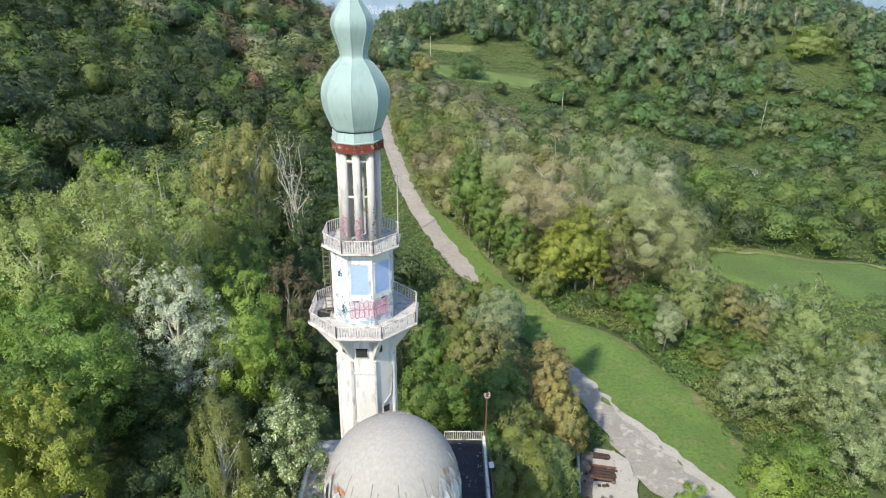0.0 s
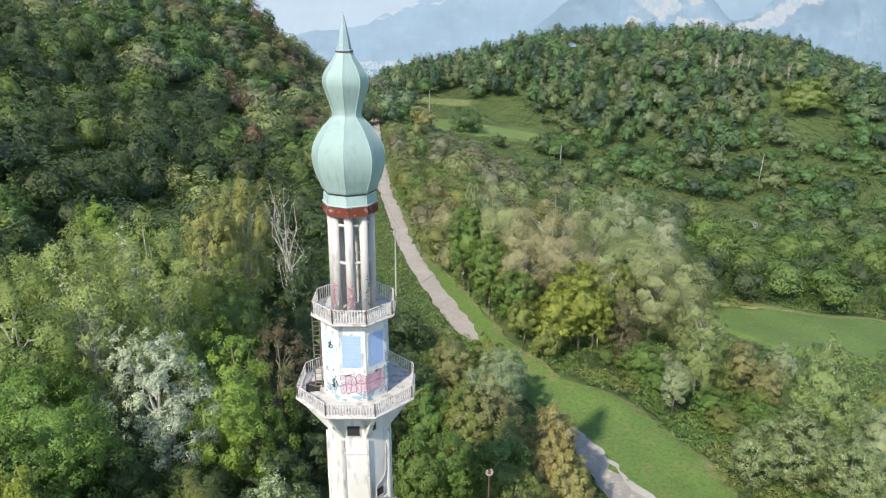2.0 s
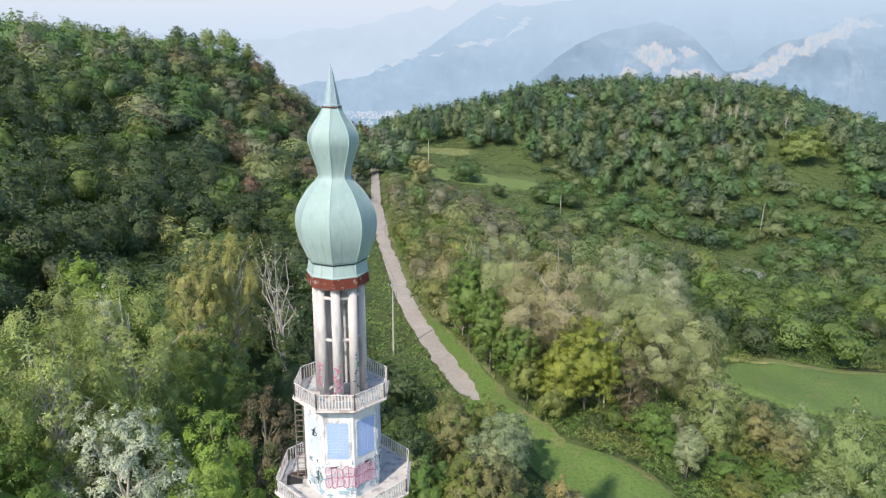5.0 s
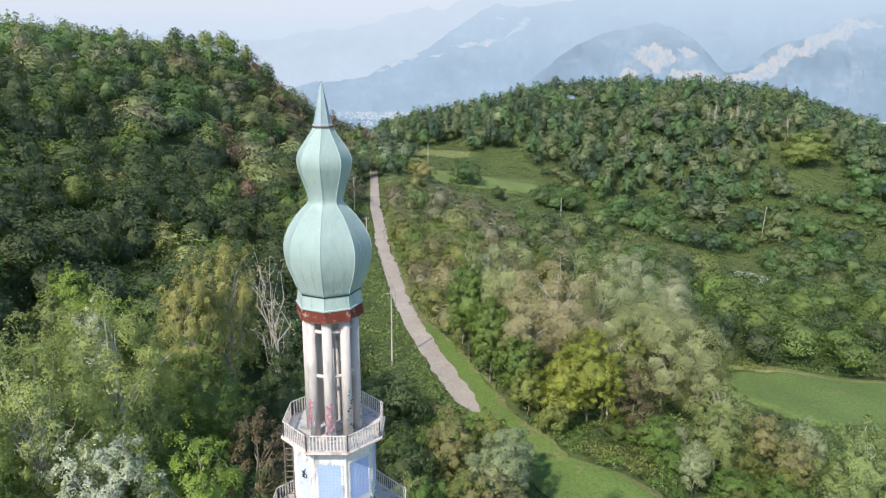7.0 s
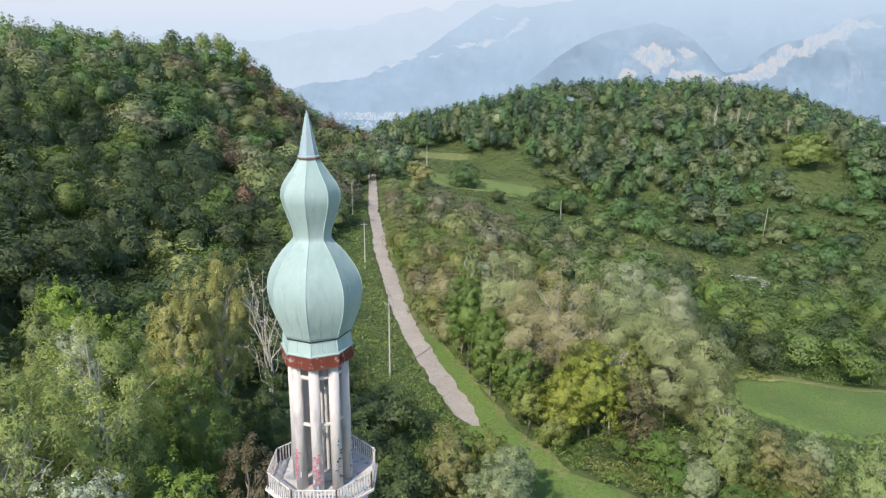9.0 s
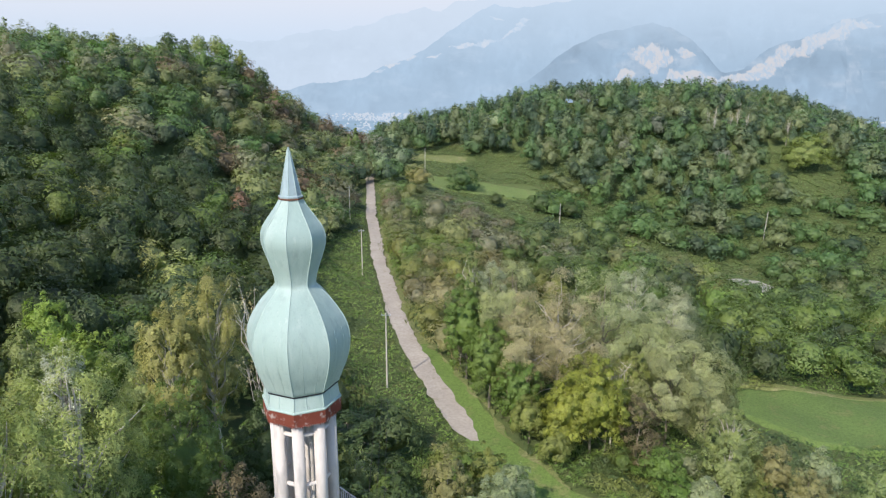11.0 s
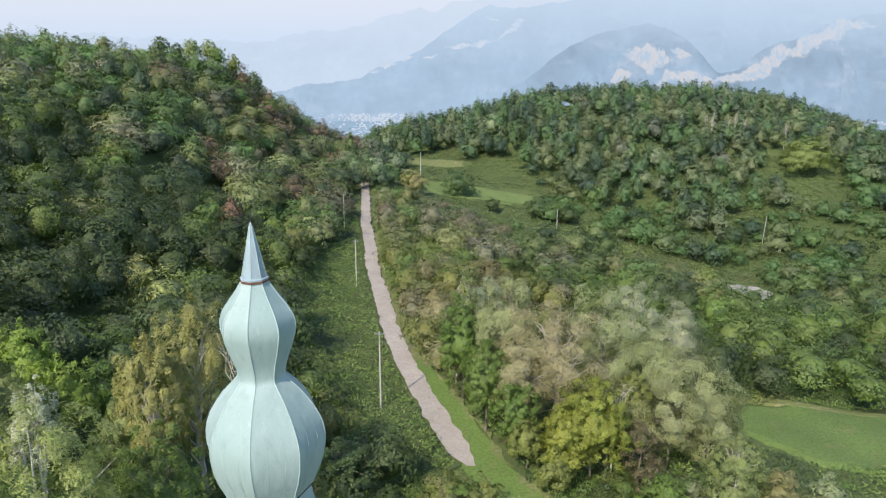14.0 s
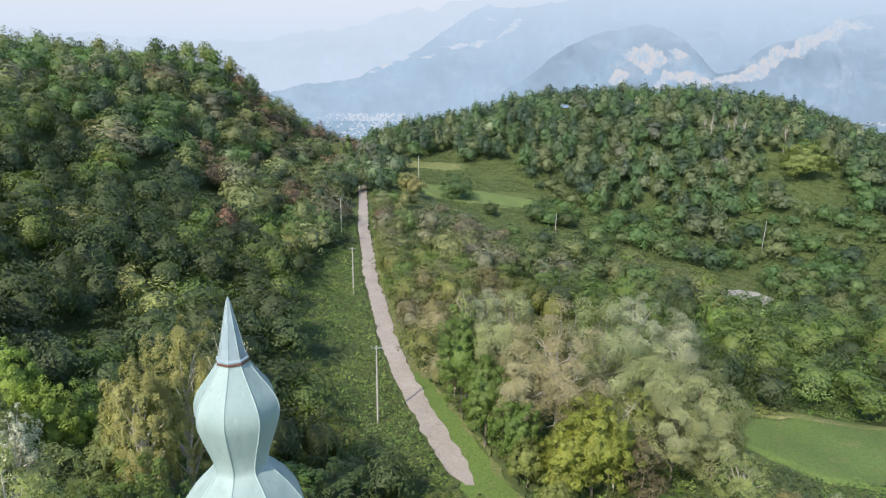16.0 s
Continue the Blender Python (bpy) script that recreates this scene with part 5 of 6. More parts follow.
LABELS = {
    "silver": "silvery white-leaved poplar in the wood", "lime": "bright light-green leafy tree", "fresh": "dense fresh green broadleaf tree", "green": "dense deep-green broadleaf tree in woodland", "yellow": "yellowing green tree with ragged crown",
    "flower": "tree with pale whitish leaf clusters", "blossom": "tree with clusters of whitish seed wings", "birch": "thin drooping birch with olive leaves", "poplar": "tall feathery yellow-green poplar", "drypoplar": "tall feathery poplar with yellowing dry leaves", "bare": "bare dead tree with pale branches",
    "olive": "olive-green broadleaf tree in the wood", "brown": "golden-brown autumn tree beside the path", "silvergreen": "soft grey-green leafy tree", "brownolive": "brownish olive scrubby little tree",
    "palegreen": "pale green slender leafy tree", "tan": "large tan and pale willow tree", "willow": "large grey-green willow tree", "silverwillow": "silvery grey willow with soft rounded crown", "deadbrown": "withered brown shrubby tree with thin leaves",
    "dark": "dark green forest tree on slope", "pine": "blue-green conifer on the hillside", "bramble": "low bushy bramble thicket beside lawn", "rust": "rust-brown autumn forest tree",
}
PLACED = {
    "silver": [(-25.4, 57, 21.0, 5.3), (-43, 90, 17, 3.4)],
    "lime": [(-19.3, 60, 23.2, 4.8), (-49, 106, 15, 5.0), (-57, 112, 15, 4.6), (39.9, 64, 7.5, 3.5), (26.3, 55, 10.8, 2.2)],
    "green": [(37.6, 116, 8.5, 3.6), (5.0, 109, 10.5, 3.4), (-25.8, 80, 23.1, 5), (-27.7, 70, 17.8, 5), (-31.7, 46, 12.9, 4.5), (1.7, 70, 11.5, 3.2), (-1.5, 80, 13.3, 3.2), (-2.6, 68, 11.6, 3.4), (4.2, 58, 12.4, 3), (45.9, 68, 7.6, 4), (6.6, 152, 24.1, 5.6), (10.6, 139, 20.5, 5.4), (15.5, 133, 15, 4.5)],
    "fresh": [(-31.5, 50, 16.8, 6), (-36, 55, 15, 5)],
    # low in the hollow this dark tint stands in for shade among the trees
    "dark": [(-17, 60, 13.0, 4), (-12.5, 54, 11.5, 3.6), (-13.4, 66, 13, 4), (-19.6, 90, 22.0, 5), (-15.5, 76, 14, 4), (-20.1, 44, 8.5, 3.4), (-23.5, 45, 8.4, 4), (-17.5, 41, 7, 3.2), (-24.8, 50, 7.5, 4), (-28.7, 54, 10.5, 4.5), (-21.9, 54, 9.5, 4)],
    "yellow": [(-28.2, 40, 15.4, 2.8), (-31, 38, 13, 3.0), (22.6, 123, 16.5, 4.8), (27.5, 125, 20.5, 6.2), (30.8, 127, 16, 3.6)],
    "flower": [(49.5, 84, 13.6, 5), (42.9, 82, 11.1, 3.6), (54.1, 78, 12.4, 5), (51, 66, 10.4, 4)],
    "blossom": [(-12.9, 46, 18.6, 3.6)],
    "birch": [(-17.3, 43, 17.4, 2.4)],
    "poplar": [(-33, 62, 24.6, 7.5), (-29.5, 68, 27.4, 7.5), (-37.3, 57, 20.9, 7)],
    "drypoplar": [(-30.1, 103, 30.7, 5.5), (-33.2, 97, 26, 5)],
    "bare": [(-22.8, 100, 36.3, 3), (-32.0, 59, 23.5, 4), (27.7, 151, 28.6, 3), (32, 128, 20.1, 3)],
    "olive": [(8.2, 62, 14.3, 4.2), (8.0, 108, 12, 3.6), (2.6, 114, 9, 3.6), (16.8, 127, 10.5, 3.6), (20.6, 120, 8.5, 3.4), (-13.6, 38, 13.8, 3), (3.4, 80, 14.9, 3.6), (9.6, 56, 13, 2.8), (37.9, 137, 20, 4)],
    "brown": [(13.2, 72, 18.6, 4.2), (14.9, 69, 14.5, 3.6), (11.6, 70, 12.5, 3.2)],
    "silvergreen": [(11.5, 103, 12, 3.6), (65.6, 90, 14.9, 4), (8.4, 93, 15.8, 4.9), (64.8, 118, 14.4, 3.5), (39.6, 104, 10.8, 2.6)],
    "brownolive": [(57.5, 119, 13.5, 3.4), (60.5, 113, 12.5, 3.8), (1.8, 98, 17.1, 3.5), (5.4, 81, 16.0, 4.2), (8.0, 84, 13.5, 3.4)],
    "palegreen": [(50.2, 120, 17.8, 5.0), (46.8, 113, 13.5, 4.4), (8.6, 74, 13.5, 2.5), (-52, 98, 14, 4.6), (-40, 104, 15, 4.2), (12.5, 61, 10.5, 3.4), (6.5, 57, 12, 3.4), (56, 91, 24.5, 5.6), (7.9, 160, 27.2, 3.6)],
    "tan": [(24.1, 142, 29.6, 9.5), (18, 139, 23.4, 7), (2.2, 182, 14, 4.4), (5.6, 160, 10, 2.6)],
    "willow": [(15.1, 150, 30.4, 6), (35.2, 150, 32.1, 9.5), (44.5, 148, 25, 8), (50.9, 141, 23.6, 8.5), (44, 134, 20, 6.5), (52.5, 136, 17.5, 6.2)],
    "silverwillow": [(47.5, 172, 32, 6.5), (57, 170, 28, 6.5), (12.5, 163, 24, 5)],
    "deadbrown": [(-18.2, 73, 20.5, 4.4), (35.8, 125, 14, 3.8), (36.4, 121, 9, 3.2)],
}
TEMPLATES = {}


def root_pose(x, y, turn, sx=1.0, sz=1.0):
    return pose(x, y, float(ground_z(x, y)) - 0.3, 0, 0, turn) @ Matrix.Diagonal((sx, sx, sz, 1))


for kind, spots in PLACED.items():
    for x, y, h, R in spots:
        seed = int(abs(x) * 31 + y * 17 + h)
        ob = tree_mesh(kind, seed, 0.19 if kind == "poplar" else 0.26 if kind in ("willow", "tan", "silverwillow") else 0.17 if y < 64 else 0.22 if y < 105 else 0.27, h, R)
        ob.matrix_basis = root_pose(x, y, 0)
        tagged(ob, LABELS[kind], "tree", "trees round the minaret" if y < 105 else "trees along the track")


def plant(kind, x, y, h, R):
    """A copy of one of the kind's trees, h high and R in crown radius, standing at x, y."""
    rng = random.Random(round(x * 31 + y * 17))
    key = (kind, rng.randint(0, 2))
    if key not in TEMPLATES:
        TEMPLATES[key] = tree_mesh(kind, 900 + len(TEMPLATES), 0.34, 15.0, 4.6, 0.62)
    ob = copy_thing(TEMPLATES[key], root_pose(x, y, rng.uniform(0, 360), R / 4.6, h / 15.0))
    return tagged(ob, LABELS[kind], "tree", "trees in the wood below")


def zone_tree(rng, x, y):
    """What grows at a place of the middle distance, or nothing: (kind, height, radius)."""
    u = x - float(way_x(y))
    if abs(u) < 6 or (0 < u < (20 if y < 104 else 13) and y < 135) or ((x - 95) / 30) ** 2 + ((y - 160) / 17) ** 2 < 1 or (y < 62 and abs(x + 2) < 13):
        return None
    if y < 66 and -14 < x < 40:
        return None
    if u < -14:
        if y > 120 and u > -24:
            return None
        if y < 54:
            # mostly dark tint: the hollow's shade is put into the leaf colour
            return (rng.choices(["green", "dark", "olive", "lime"], [3, 6, 1, 0.3])[0], rng.uniform(5, 8), rng.uniform(3.4, 5.0))
        if y < 112:
            return (rng.choices(["lime", "poplar", "palegreen", "green", "olive", "silvergreen", "dark"], [0.6, 1.0, 1.2, 6, 3, 0.6, 3])[0], rng.uniform(9, 15), rng.uniform(3.4, 5.2))
        # dark tint outweighs the rest to paint in the left slope's shade
        return (rng.choices(["green", "dark", "olive", "poplar"], [4, 12, 1.0, 0.2])[0], rng.uniform(9, 17), rng.uniform(4.8, 8.2))
    if u < 0:
        return None
    if y > 185 and u < 22:
        return (rng.choices(["olive", "brownolive", "green"], [5, 3, 3])[0], rng.uniform(8, 13), rng.uniform(4.2, 6.2))
    if y > 150 and u < 60:
        return (rng.choices(["olive", "brownolive", "green", "silvergreen"], [5, 4, 1.5, 1.2])[0], rng.uniform(7, 12), rng.uniform(4.2, 6.6))
    if u > 60 and y > 172:
        return (rng.choices(["green", "dark", "silvergreen", "olive", "fresh"], [6, 3.5, 0.2, 1.0, 1.0])[0], rng.uniform(11, 19), rng.uniform(5.0, 8.4))
    if u > 22 and y < 125:
        return (rng.choices(["green", "silvergreen", "bramble", "olive"], [5, 1, 2, 3])[0], rng.uniform(5, 9), rng.uniform(2.5, 4))
    return None


rng = random.Random(5)
taken = [(x, y, R) for s in PLACED.values() for x, y, h, R in s]
middle = []
made = 0
y = 44.0
while y < 262:
    x = -0.69 * y - 12
    while x < 0.70 * y + 14:
        px, py = x + rng.uniform(-2.6, 2.6), y + rng.uniform(-2.6, 2.6)
        got = zone_tree(rng, px, py)
        if got and all((px - a) ** 2 + (py - b) ** 2 > ((0.9 if px > 60 else 0.63) * (r + got[2])) ** 2 for a, b, r in taken):
            taken.append((px, py, got[2] * 0.8))
            if py < 118 and made < 210:
                plant(got[0], px, py, got[1], got[2])
                made += 1
            else:
                middle.append((px, py, got[1], got[2], TINTS[got[0]], "tall" if got[0] == "poplar" else "round"))
        x += 6.0
    y += 6.0
for ob in list(TEMPLATES.values()):
    for o in (*ob.children_recursive, ob):
        bpy.data.objects.remove(o)


def woods(name, spots, leaves, leaf, label, category, seed, puffs=15, base=0.10, cast=(1, 1, 1), core=0.7, spread=0.25, wild=1.0, bottom=0.35, own=0.5):
    """Many far crowns, past counting, as one mesh. spots: x, y, height, radius, tint, form. leaf: in parts of the radius."""
    rng = np.random.default_rng(seed)
    bases = {}
    for form in {s[5] for s in spots}:
        bases[form] = [crown_arrays(np.random.default_rng(seed + 7 * q), 1.0, base, 2.6, puffs + 3 * (q % 3), leaves, leaf, form, core, 0.85, 0.2, wild, bottom, own, 0.2)[:3] for q in range(9)]
    V, F, T, N, b = [], [], [], [], 0
    for x, y, h, R, tint, form in spots:
        v, f, n = bases[form][rng.integers(0, 9)]
        a = rng.uniform(0, 6.28)
        ca, sa = math.cos(a), math.sin(a)
        q = v[: 3 * leaves].reshape(-1, 3, 3)
        mid = np.repeat(q.mean(1), 3, 0)
        loose = v[: 3 * leaves] - mid
        p = np.vstack([mid * (R, R, h / 2.6) + loose * (0.55 * R + 0.45 * h / 2.6), v[3 * leaves:] * (R, R, h / 2.6)])
        V.append(np.c_[p[:, 0] * ca - p[:, 1] * sa + x, p[:, 0] * sa + p[:, 1] * ca + y, p[:, 2] + float(ground_z(x, y)) - 0.3])
        N.append(np.c_[n[:, 0] * ca - n[:, 1] * sa, n[:, 0] * sa + n[:, 1] * ca, n[:, 2]])
        F.append(f + b)
        t = np.array(tint) * np.array(cast) * rng.uniform(1 - spread, 1 + spread) * np.array([rng.uniform(0.92, 1.05), 1, rng.uniform(0.92, 1.08)])
        T.append(np.tile(t, (len(v), 1)))
        b += len(v)
    ob = arrays(name, np.vstack(V), np.vstack(F), LEAF, None, np.vstack(T), True, np.vstack(N))
    return tagged(ob, label, category, kind="stuff")


def lumps(x, y, s):
    """Heights from 0 to 1 of matted growth, with lumps about s metres across, and their slopes."""
    def field(x, y):
        x, y = x / s, y / s
        w = np.sin(x * 3.1 + 1.7 * np.sin(y * 1.3)) * np.sin(y * 2.7 + 1.4 * np.sin(x * 1.1 + 2)) * 0.30
        w = w + np.sin(x * 7.3 + y * 2.2 + 2 * np.sin(y * 2.3)) * np.sin(y * 6.1 - x * 1.9) * 0.16 + np.sin(x * 0.83 + 1) * np.cos(y * 0.71) * 0.2
        return np.clip(0.45 + w, 0.02, 1)
    e = 0.05 * s
    z = field(x, y)
    return z, (field(x + e, y) - z) / e, (field(x, y + e) - z) / e


def matted(name, x, y, high, s, leaf, weights, label, category, seed, cast=(1, 1, 1)):
    """A continuous mat of brambles and tall herbs over the ground at the points x, y, as one mesh."""
    rng = np.random.default_rng(seed)
    z, sx, sy = lumps(x, y, s)
    high = np.broadcast_to(high, x.shape)
    p = np.c_[x, y, ground_z(x, y) + 0.1 + high * z * rng.uniform(0.85, 1.05, len(x))]
    n = np.c_[-sx * high * 0.9, -sy * high * 0.9, np.ones(len(x))] + rng.normal(0, 0.07, (len(x), 3))
    n /= np.linalg.norm(n, axis=1, keepdims=True)
    v = cards(rng, p, n + rng.normal(0, 0.15, n.shape), leaf * rng.uniform(0.6, 1.4, len(x)), 0.0, 0.9)
    # patches of one kind of plant a few metres wide
    cell = (np.floor(x / (2.2 * s) + 0.4 * np.sin(y / s)) * 131 + np.floor(y / (2.2 * s) + 0.4 * np.sin(x / s)) * 57).astype(int)
    names = list(weights)
    share = np.cumsum(list(weights.values())) / sum(weights.values())
    which = np.searchsorted(share, (np.abs(np.sin(cell * 12.9898) * 43758.5453) % 1))
    t = np.array([TINTS[q] for q in names])[np.minimum(which, len(names) - 1)] * np.array(cast) * rng.uniform(0.93, 1.07, (len(x), 1))
    ob = arrays(name, v, np.arange(len(v)).reshape(-1, 3), LEAF, None, np.repeat(t, 3, 0), True, np.repeat(n, 3, 0))
    return tagged(ob, label, category, kind="stuff")


def pick_tint(rng, weights):
    return TINTS[rng.choices(list(weights), list(weights.values()))[0]]


woods("valley_trees", middle, 900, 0.112, "mixed trees and tall shrubs beside the track", "trees", 25, 32, 0.12, (0.90, 0.86, 0.92), 0.55, 0.24, 1.2, 0.5, 0.38)


def hill_rise(x, y):
    return 61 * np.exp(-np.abs((x - 165) / 185) ** 3.2 - ((y - 570) / 120) ** 2)


rng = random.Random(9)
left_hill, right_hill, scrub, gully = [], [], [], []
y = 120.0
while y < 570:
    x = -300.0
    while x < -15:
        px, py = x + rng.uniform(-4.5, 4.5), y + rng.uniform(-4.5, 4.5)
        u = px - float(way_x(py))
        if (py > 262 or px < -0.69 * py - 12) and px > -0.70 * py - 16 and u < (-17 if py < 262 else -13 if py < 300 else -7.5) and (py < 490 or px > -165):
            rusty = 3.2 if py > 300 and u > -75 else 0.15
            # extra dark tint low on the left hill stands in for shade
            tint = pick_tint(rng, {"green": 5, "dark": 22 if px < -75 and py < 275 else 3, "olive": 4, "rust": rusty, "brownolive": 0.5 + rusty, "poplar": 0.5, "palegreen": 0.5})
            size = rng.choices(["small", "middle", "broad", "high"], [3, 6, 2.2, 1.2])[0]
            h, R = {"small": (rng.uniform(8, 11), rng.uniform(4.5, 6)), "middle": (rng.uniform(11, 16), rng.uniform(6, 8.5)), "broad": (rng.uniform(14, 18), rng.uniform(8.5, 11.5)), "high": (rng.uniform(17, 22), rng.uniform(4, 5.5))}[size]
            if u < -2.6 - 0.95 * R:
                left_hill.append((px, py, h, R, tint, "tall" if size == "high" or rng.random() < 0.2 else "round"))
        x += 11.2
    y += 11.2

y = 262.0
while y < 600:
    x = -60.0
    while x < 430:
        px, py = x + rng.uniform(-3.8, 3.8), y + rng.uniform(-3.8, 3.8)
        u = px - float(way_x(py))
        hill = float(hill_rise(px, py))
        meadow = (-16 < px < 56 and 372 < py < 474) or ((px - 22) / 46) ** 2 + ((py - 420) / 16) ** 2 < 1 or ((px + 2) / 30) ** 2 + ((py - 470) / 12) ** 2 < 1 or ((px - YARD_X + 4) / 21) ** 2 + ((py - YARD_Y + 13) / 24) ** 2 < 1 or (abs(px - 65) < 7 and 345 < py < 378) or (abs(px - 231) < 19 and 412 < py < 466)
        if (u > 5 or (py > 392 and u > -8)) and not meadow and px < 0.70 * py + 25:
            edge = 13 + 4 * math.sin(px * 0.03) + 4 * math.sin(px * 0.11)
            if hill > edge or (py > 480 and px < 70) or (py > 392 and u < 22):
                form = rng.choices(["round", "tall", "cone"], [5, 4, 2.0])[0]
                tint = pick_tint(rng, {"green": 4, "dark": 2.5, "olive": 4, "pine": 9 if form == "cone" else 0.8, "brownolive": 0.35, "poplar": 0.4})
                h, R = rng.uniform(11, 18), rng.uniform(5.0, 8.6)
                if form != "round":
                    h, R = rng.uniform(15, 21), rng.uniform(3.8, 6.0)
                right_hill.append((px, py, h, R, tint, form))
            elif py < (372 if u < 75 and px < 62 else 338):
                if rng.random() < 0.66:
                    low = px < 66 and py > 312 and u > 26
                    h, R = (rng.uniform(3, 5.5), rng.uniform(3.4, 5)) if low else (rng.uniform(10, 17), rng.uniform(5.2, 8.0)) if u > 26 else (rng.uniform(8, 12), rng.uniform(3.8, 5.6))
                    if u > 2.6 + 0.95 * R:
                        gully.append((px, py, h, R, pick_tint(rng, {"green": 5, "dark": 2.5, "olive": 3, "lime": 0.5} if px > 75 else {"green": 2.5, "olive": 5, "brownolive": 4}), "round"))
            else:
                if rng.random() < (0.95 if px > 95 and py > 372 else 0.75 if py > 388 else 0.52) + 0.3 * math.sin(px * 0.035) * math.sin(py * 0.06):
                    s = rng.choice([0.7, 0.9, 1.1, 1.4])
                    scrub.append((px, py, s * rng.uniform(6.5, 10), s * rng.uniform(4.8, 7.0), pick_tint(rng, {"green": 6, "dark": 1.2, "bramble": 1.2, "olive": 2.5}), "round"))
        x += 9.6
    y += 9.6
for i in range(46):
    py = 196 + i * 3.6 + rng.uniform(-1.5, 1.5)
    R = rng.uniform(3.0, 4.4)
    px = float(way_x(py)) + 2.9 + R + rng.uniform(0, 5.0)
    gully.append((px, py, R * rng.uniform(1.9, 2.6), R, pick_tint(rng, {"green": 2, "olive": 5, "brownolive": 4, "rust": 1.0 if py > 290 else 0.2}), "round"))
for px, py, h, R in ((-43, 262, 15, 6.5), (-41, 276, 13, 6), (-47, 250, 14, 6), (-50, 268, 16, 7), (-44, 292, 15, 6.5)):
    left_hill.append((px, py, h, R, TINTS["poplar"] if py in (262, 276) else TINTS["green"], "round"))
cover = np.random.default_rng(19)
mx, my = cover.uniform(-30, 400, 210000), cover.uniform(255, 560, 210000)
mu = mx - way_x(my)
keep = (mu > 5) & (mx < 0.70 * my + 20) & (hill_rise(mx, my) < 30) & (((mx - 22) / 44) ** 2 + ((my - 420) / 13) ** 2 > 1) & (((mx + 2) / 27) ** 2 + ((my - 470) / 9) ** 2 > 1) & (((mx - YARD_X) / 14) ** 2 + ((my - YARD_Y + 1) / 11) ** 2 > 1)
# the raised blue in these casts paints distance haze into the leaf colour
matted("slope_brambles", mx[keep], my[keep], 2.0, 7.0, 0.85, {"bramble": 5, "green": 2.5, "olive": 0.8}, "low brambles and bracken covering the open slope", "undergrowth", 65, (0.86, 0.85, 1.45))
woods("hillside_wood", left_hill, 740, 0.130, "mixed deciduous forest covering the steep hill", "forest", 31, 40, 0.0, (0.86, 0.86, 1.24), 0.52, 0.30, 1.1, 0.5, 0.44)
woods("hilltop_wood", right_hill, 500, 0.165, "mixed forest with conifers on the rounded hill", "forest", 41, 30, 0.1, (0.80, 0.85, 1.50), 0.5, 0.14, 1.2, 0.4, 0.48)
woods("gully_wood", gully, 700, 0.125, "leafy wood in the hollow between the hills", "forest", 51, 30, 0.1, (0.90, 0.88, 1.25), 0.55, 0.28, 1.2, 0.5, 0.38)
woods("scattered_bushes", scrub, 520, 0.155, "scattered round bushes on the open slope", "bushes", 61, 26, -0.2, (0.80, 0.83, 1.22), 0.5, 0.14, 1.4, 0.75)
woods("landmark_bush", [(15, 412, 16, 9.0, (0.072, 0.115, 0.036), "round")], 2200, 0.10, "single round green bush in the far meadow", "bush", 71, 30, -0.1, (0.9, 0.9, 1), 0.55, 0.05, 1.0, 0.8)
woods("dark_bushes", [(33, 392, 8, 4.5, TINTS["dark"], "round"), (58, 388, 13, 7, TINTS["dark"], "round"), (66, 391, 12, 7, TINTS["green"], "round"), (74, 387, 10, 6, TINTS["dark"], "round"), (-14, 405, 12, 6, TINTS["brownolive"], "round"), (-9, 392, 13, 6, TINTS["brownolive"], "round")], 900, 0.15, "dark bushy trees in front of the far meadow", "bushes", 73, 30)
woods("yellow_tree", [(233, 446, 25, 15, (0.185, 0.215, 0.055), "round")], 7000, 0.066, "broad yellow-green tree on the slope", "tree", 72, 46, 0.0, (0.9, 0.92, 1), 0.45, 0.05, 1.3, 0.7)

for kind, x, y, h, R in (("palegreen", -222, 434, 22, 5.5), ("olive", -190, 436, 21, 5.5), ("dark", -156, 433, 25, 5.0), ("dark", -148, 436, 22, 4.5), ("palegreen", -138, 431, 26, 6.0), ("palegreen", -129, 434, 27, 6.5), ("green", -123, 430, 24, 4.5), ("olive", -115, 432, 25, 4.0), ("dark", -103, 430, 26, 5.0), ("green", -95, 428, 20, 4.5)):
    ob = tree_mesh(kind, int(-x * 3 + y), 0.62, h, R, 0.5, 0.42)
    ob.matrix_basis = root_pose(x, y, 0)
    tagged(ob, "tall slender tree standing above the ridge wood", "tree", "tall trees on the ridge")

for x, y, h in ((184, 486, 23), (189, 487, 25), (199, 485, 22), (204, 486, 25), (209, 483, 22), (236, 480, 22)):
    ob = tree_mesh("bare", int(x * 3 + y), 0.4, h, 1.6)
    ob.matrix_basis = root_pose(x, y, x * 20)
    tagged(ob, LABELS["bare"], "tree", "dead trees on the hill")
woods("red_bush", [(-66.0, 243, 17, 3.4, (0.17, 0.11, 0.075), "tall")], 1400, 0.12, "reddish withered tree on the wooded slope", "tree", 74, 40)
woods("dark_conifer", [(-54.5, 478, 26, 5.5, TINTS["pine"], "cone"), (-58, 470, 20, 4.5, TINTS["pine"], "cone")], 1400, 0.12, "dark conifers standing at the edge of the pass", "conifers", 75, 40)

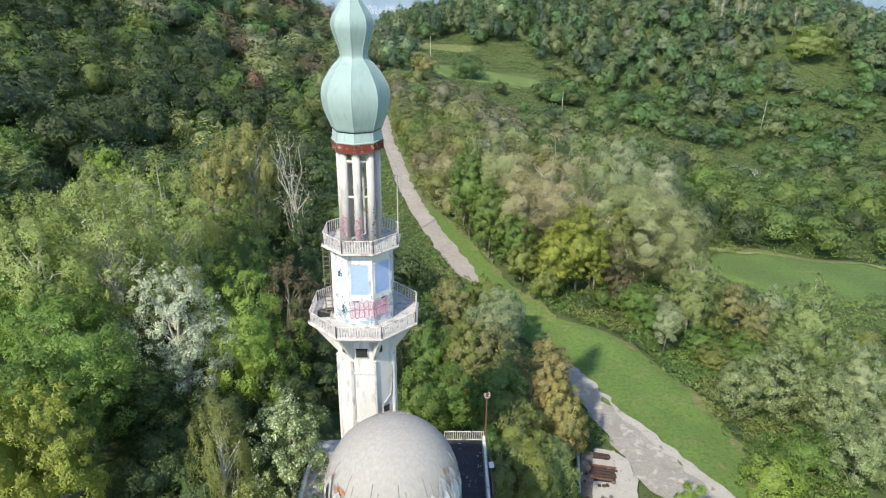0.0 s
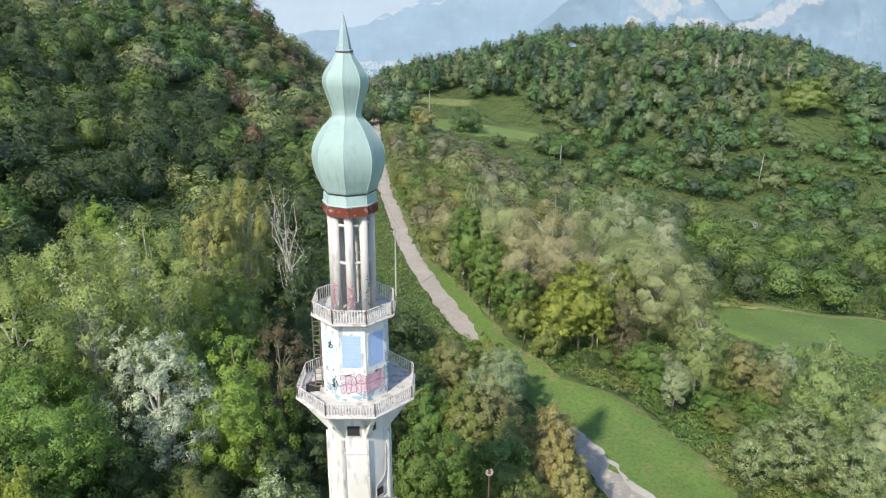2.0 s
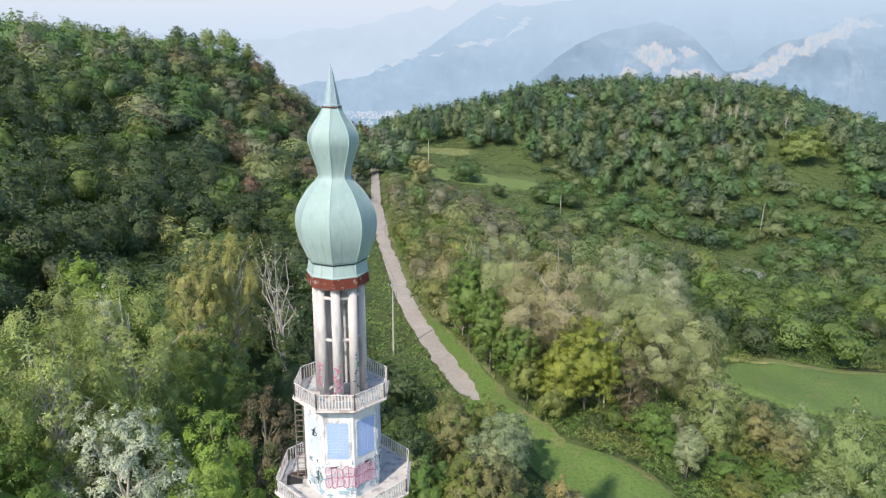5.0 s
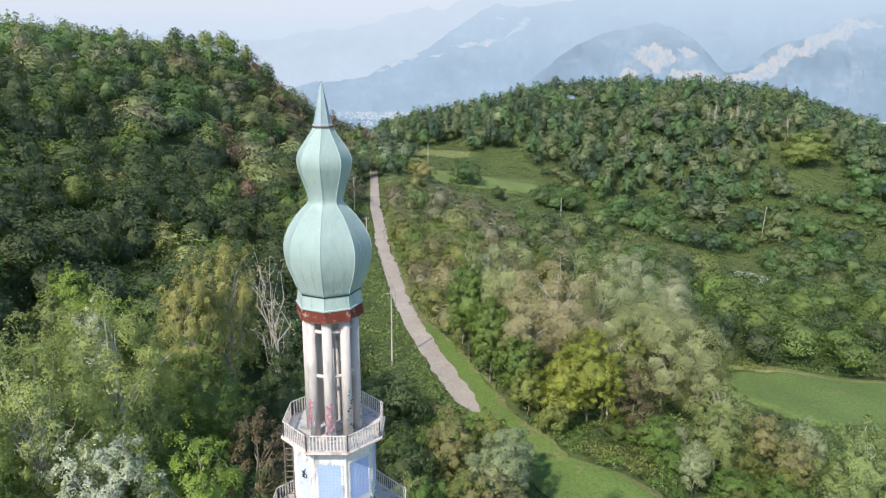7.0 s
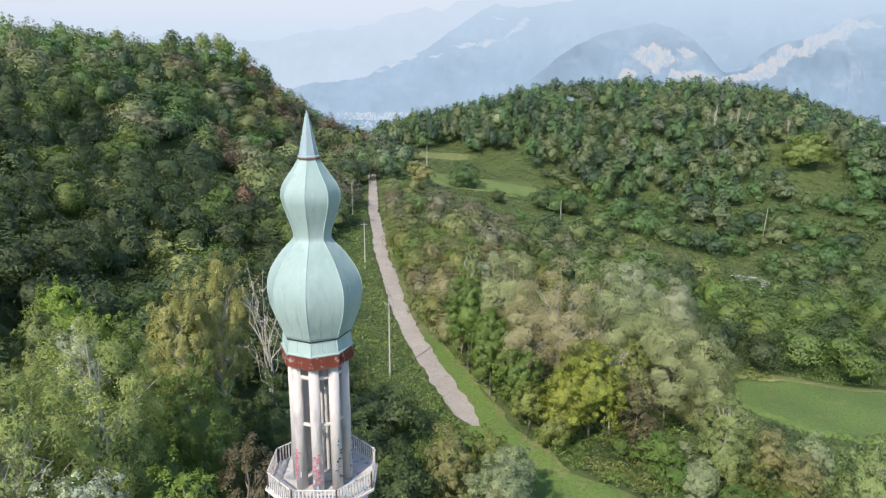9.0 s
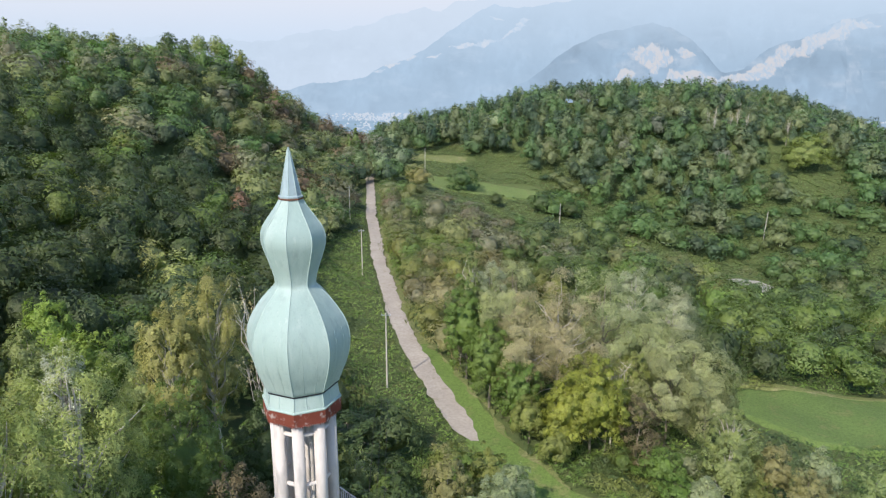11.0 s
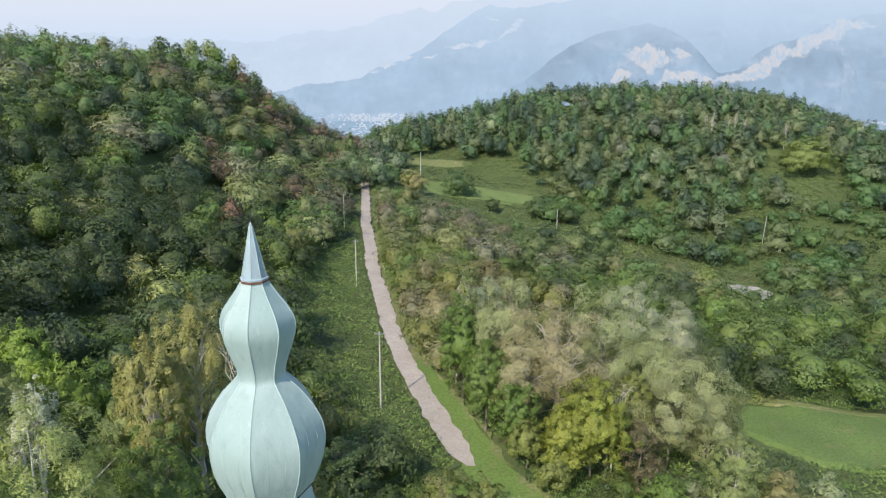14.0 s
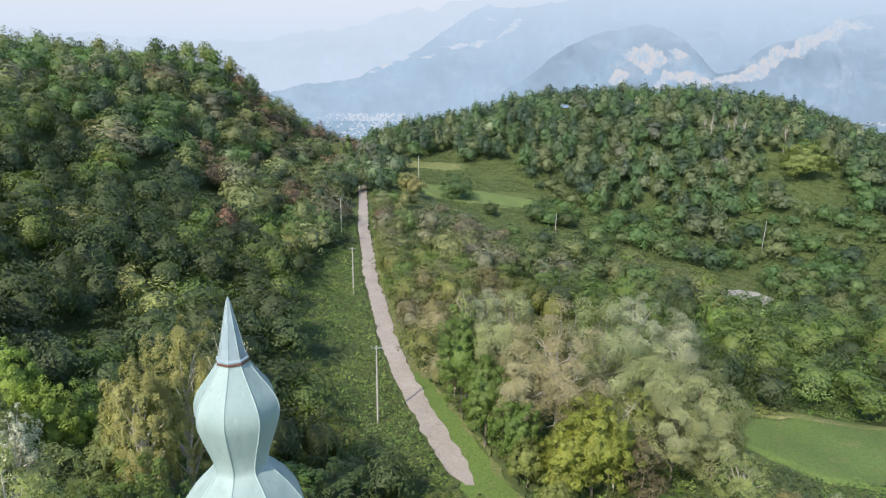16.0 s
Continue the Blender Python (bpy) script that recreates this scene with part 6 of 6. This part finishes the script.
# low growth: brambles and tall herbs
def undergrowth(count, y0, y1, x0, x1, high, s, leaf, seed):
    r = np.random.default_rng(seed)
    x, y = r.uniform(x0, x1, count), r.uniform(y0, y1, count)
    u = x - way_x(y)
    path_x, path_w = np.interp(y, PATH_Y, PATH_X), np.interp(y, PATH_Y, PATH_W)
    bare = (u > -3.4) & (u < np.interp(y, LAWN_Y, LAWN_W) - 0.2 + 0.5 * np.sin(y * 0.6))
    bare |= (y < 53) & (x > -13) & (x < 6)
    bare |= (np.abs(x - 21.5) < 4.4) & (np.abs(y - 68) < 6.2)
    bare |= (y < 98) & (np.abs(x - path_x) < path_w + 0.3)
    bare |= ((x - 95) / 28) ** 2 + ((y - 160) / 14.5) ** 2 < 1
    keep = ~bare & (np.abs(x) < 0.69 * y + 8) & (u > -34) & (u < 130)
    x, y, u = x[keep], y[keep], u[keep]
    tall = high * np.where((u > 0) & (u < 24) & (y > 98), 1.5, 1.0)
    matted("undergrowth", x, y, tall, s, leaf, {"bramble": 4, "green": 5, "olive": 2, "dark": 1.5}, "dense brambles and tall weeds under the trees", "undergrowth", seed, (0.86, 0.87, 0.86))


undergrowth(230000, 42, 125, -30, 75, 1.7, 2.6, 0.28, 81)
undergrowth(180000, 125, 345, -75, 130, 3.2, 5.0, 0.50, 82)


# ---- poles and wires ----
def utility_pole(x, y, h, label, arms=True, lean=0.0):
    z = float(ground_z(x, y))
    ob = thing("utility_pole", x, y, z - 0.3, label, "utility pole", "poles along the valley")
    part("shaft", rod(bmesh.new(), (0, 0, 0), (lean, 0, h), 0.21, 0.13, 10), POLE, ob)
    if arms:
        part("crossarm", box(bmesh.new(), lean, 0, h - 0.5, 2.0, 0.12, 0.12, 0, 0.02), GREY_METAL, ob)
        for dx in (-0.9, 0.0, 0.9):
            bm = rod(bmesh.new(), (lean + dx, 0, h - 0.44), (lean + dx, 0, h - 0.12), 0.07, 0.05, 8)
            part("insulator", bm, WHITE, ob)
    return Vector((x + lean, y, z - 0.3 + h))


top1 = utility_pole(-10.1, 148.3, 17.0, "tall pale concrete utility pole beside the track")
top3 = utility_pole(-23.9, 229.0, 15.5, "pale utility pole among scrub beside the track")
top2 = utility_pole(-37.7, 308.0, 15.5, "pale utility pole near the dark wood")
utility_pole(66.2, 375.8, 11.0, "short pole between bushes on the slope", False)
utility_pole(181.5, 383.7, 18.0, "slender leaning pole on the open slope", False, 0.8)
utility_pole(-7.4, 437.0, 15.0, "white pole beside the far meadow", False)


def wire(a, b, sag, label):
    bm = bmesh.new()
    n = 24
    pts = [a.lerp(b, i / n) - Vector((0, 0, sag * 4 * (i / n) * (1 - i / n))) for i in range(n + 1)]
    for p, q in zip(pts, pts[1:]):
        rod(bm, p, q, 0.022, sides=4)
    ob = part("wire", bm, DARK)
    tagged(ob, label, "wire", "wires along the valley")


far_end = utility_pole(-2.0, 8.0, 14.0, "pale utility pole on the slope behind the hall")
for dx in (-0.9, 0.0, 0.9):
    o = Vector((dx, 0, -0.12))
    wire(top1 + o, far_end + o, 2.5, "thin sagging power wire above the trees")
    wire(top1 + o, top3 + o, 2.0, "thin sagging power wire above the trees")
    wire(top3 + o, top2 + o, 2.0, "thin sagging power wire above the trees")
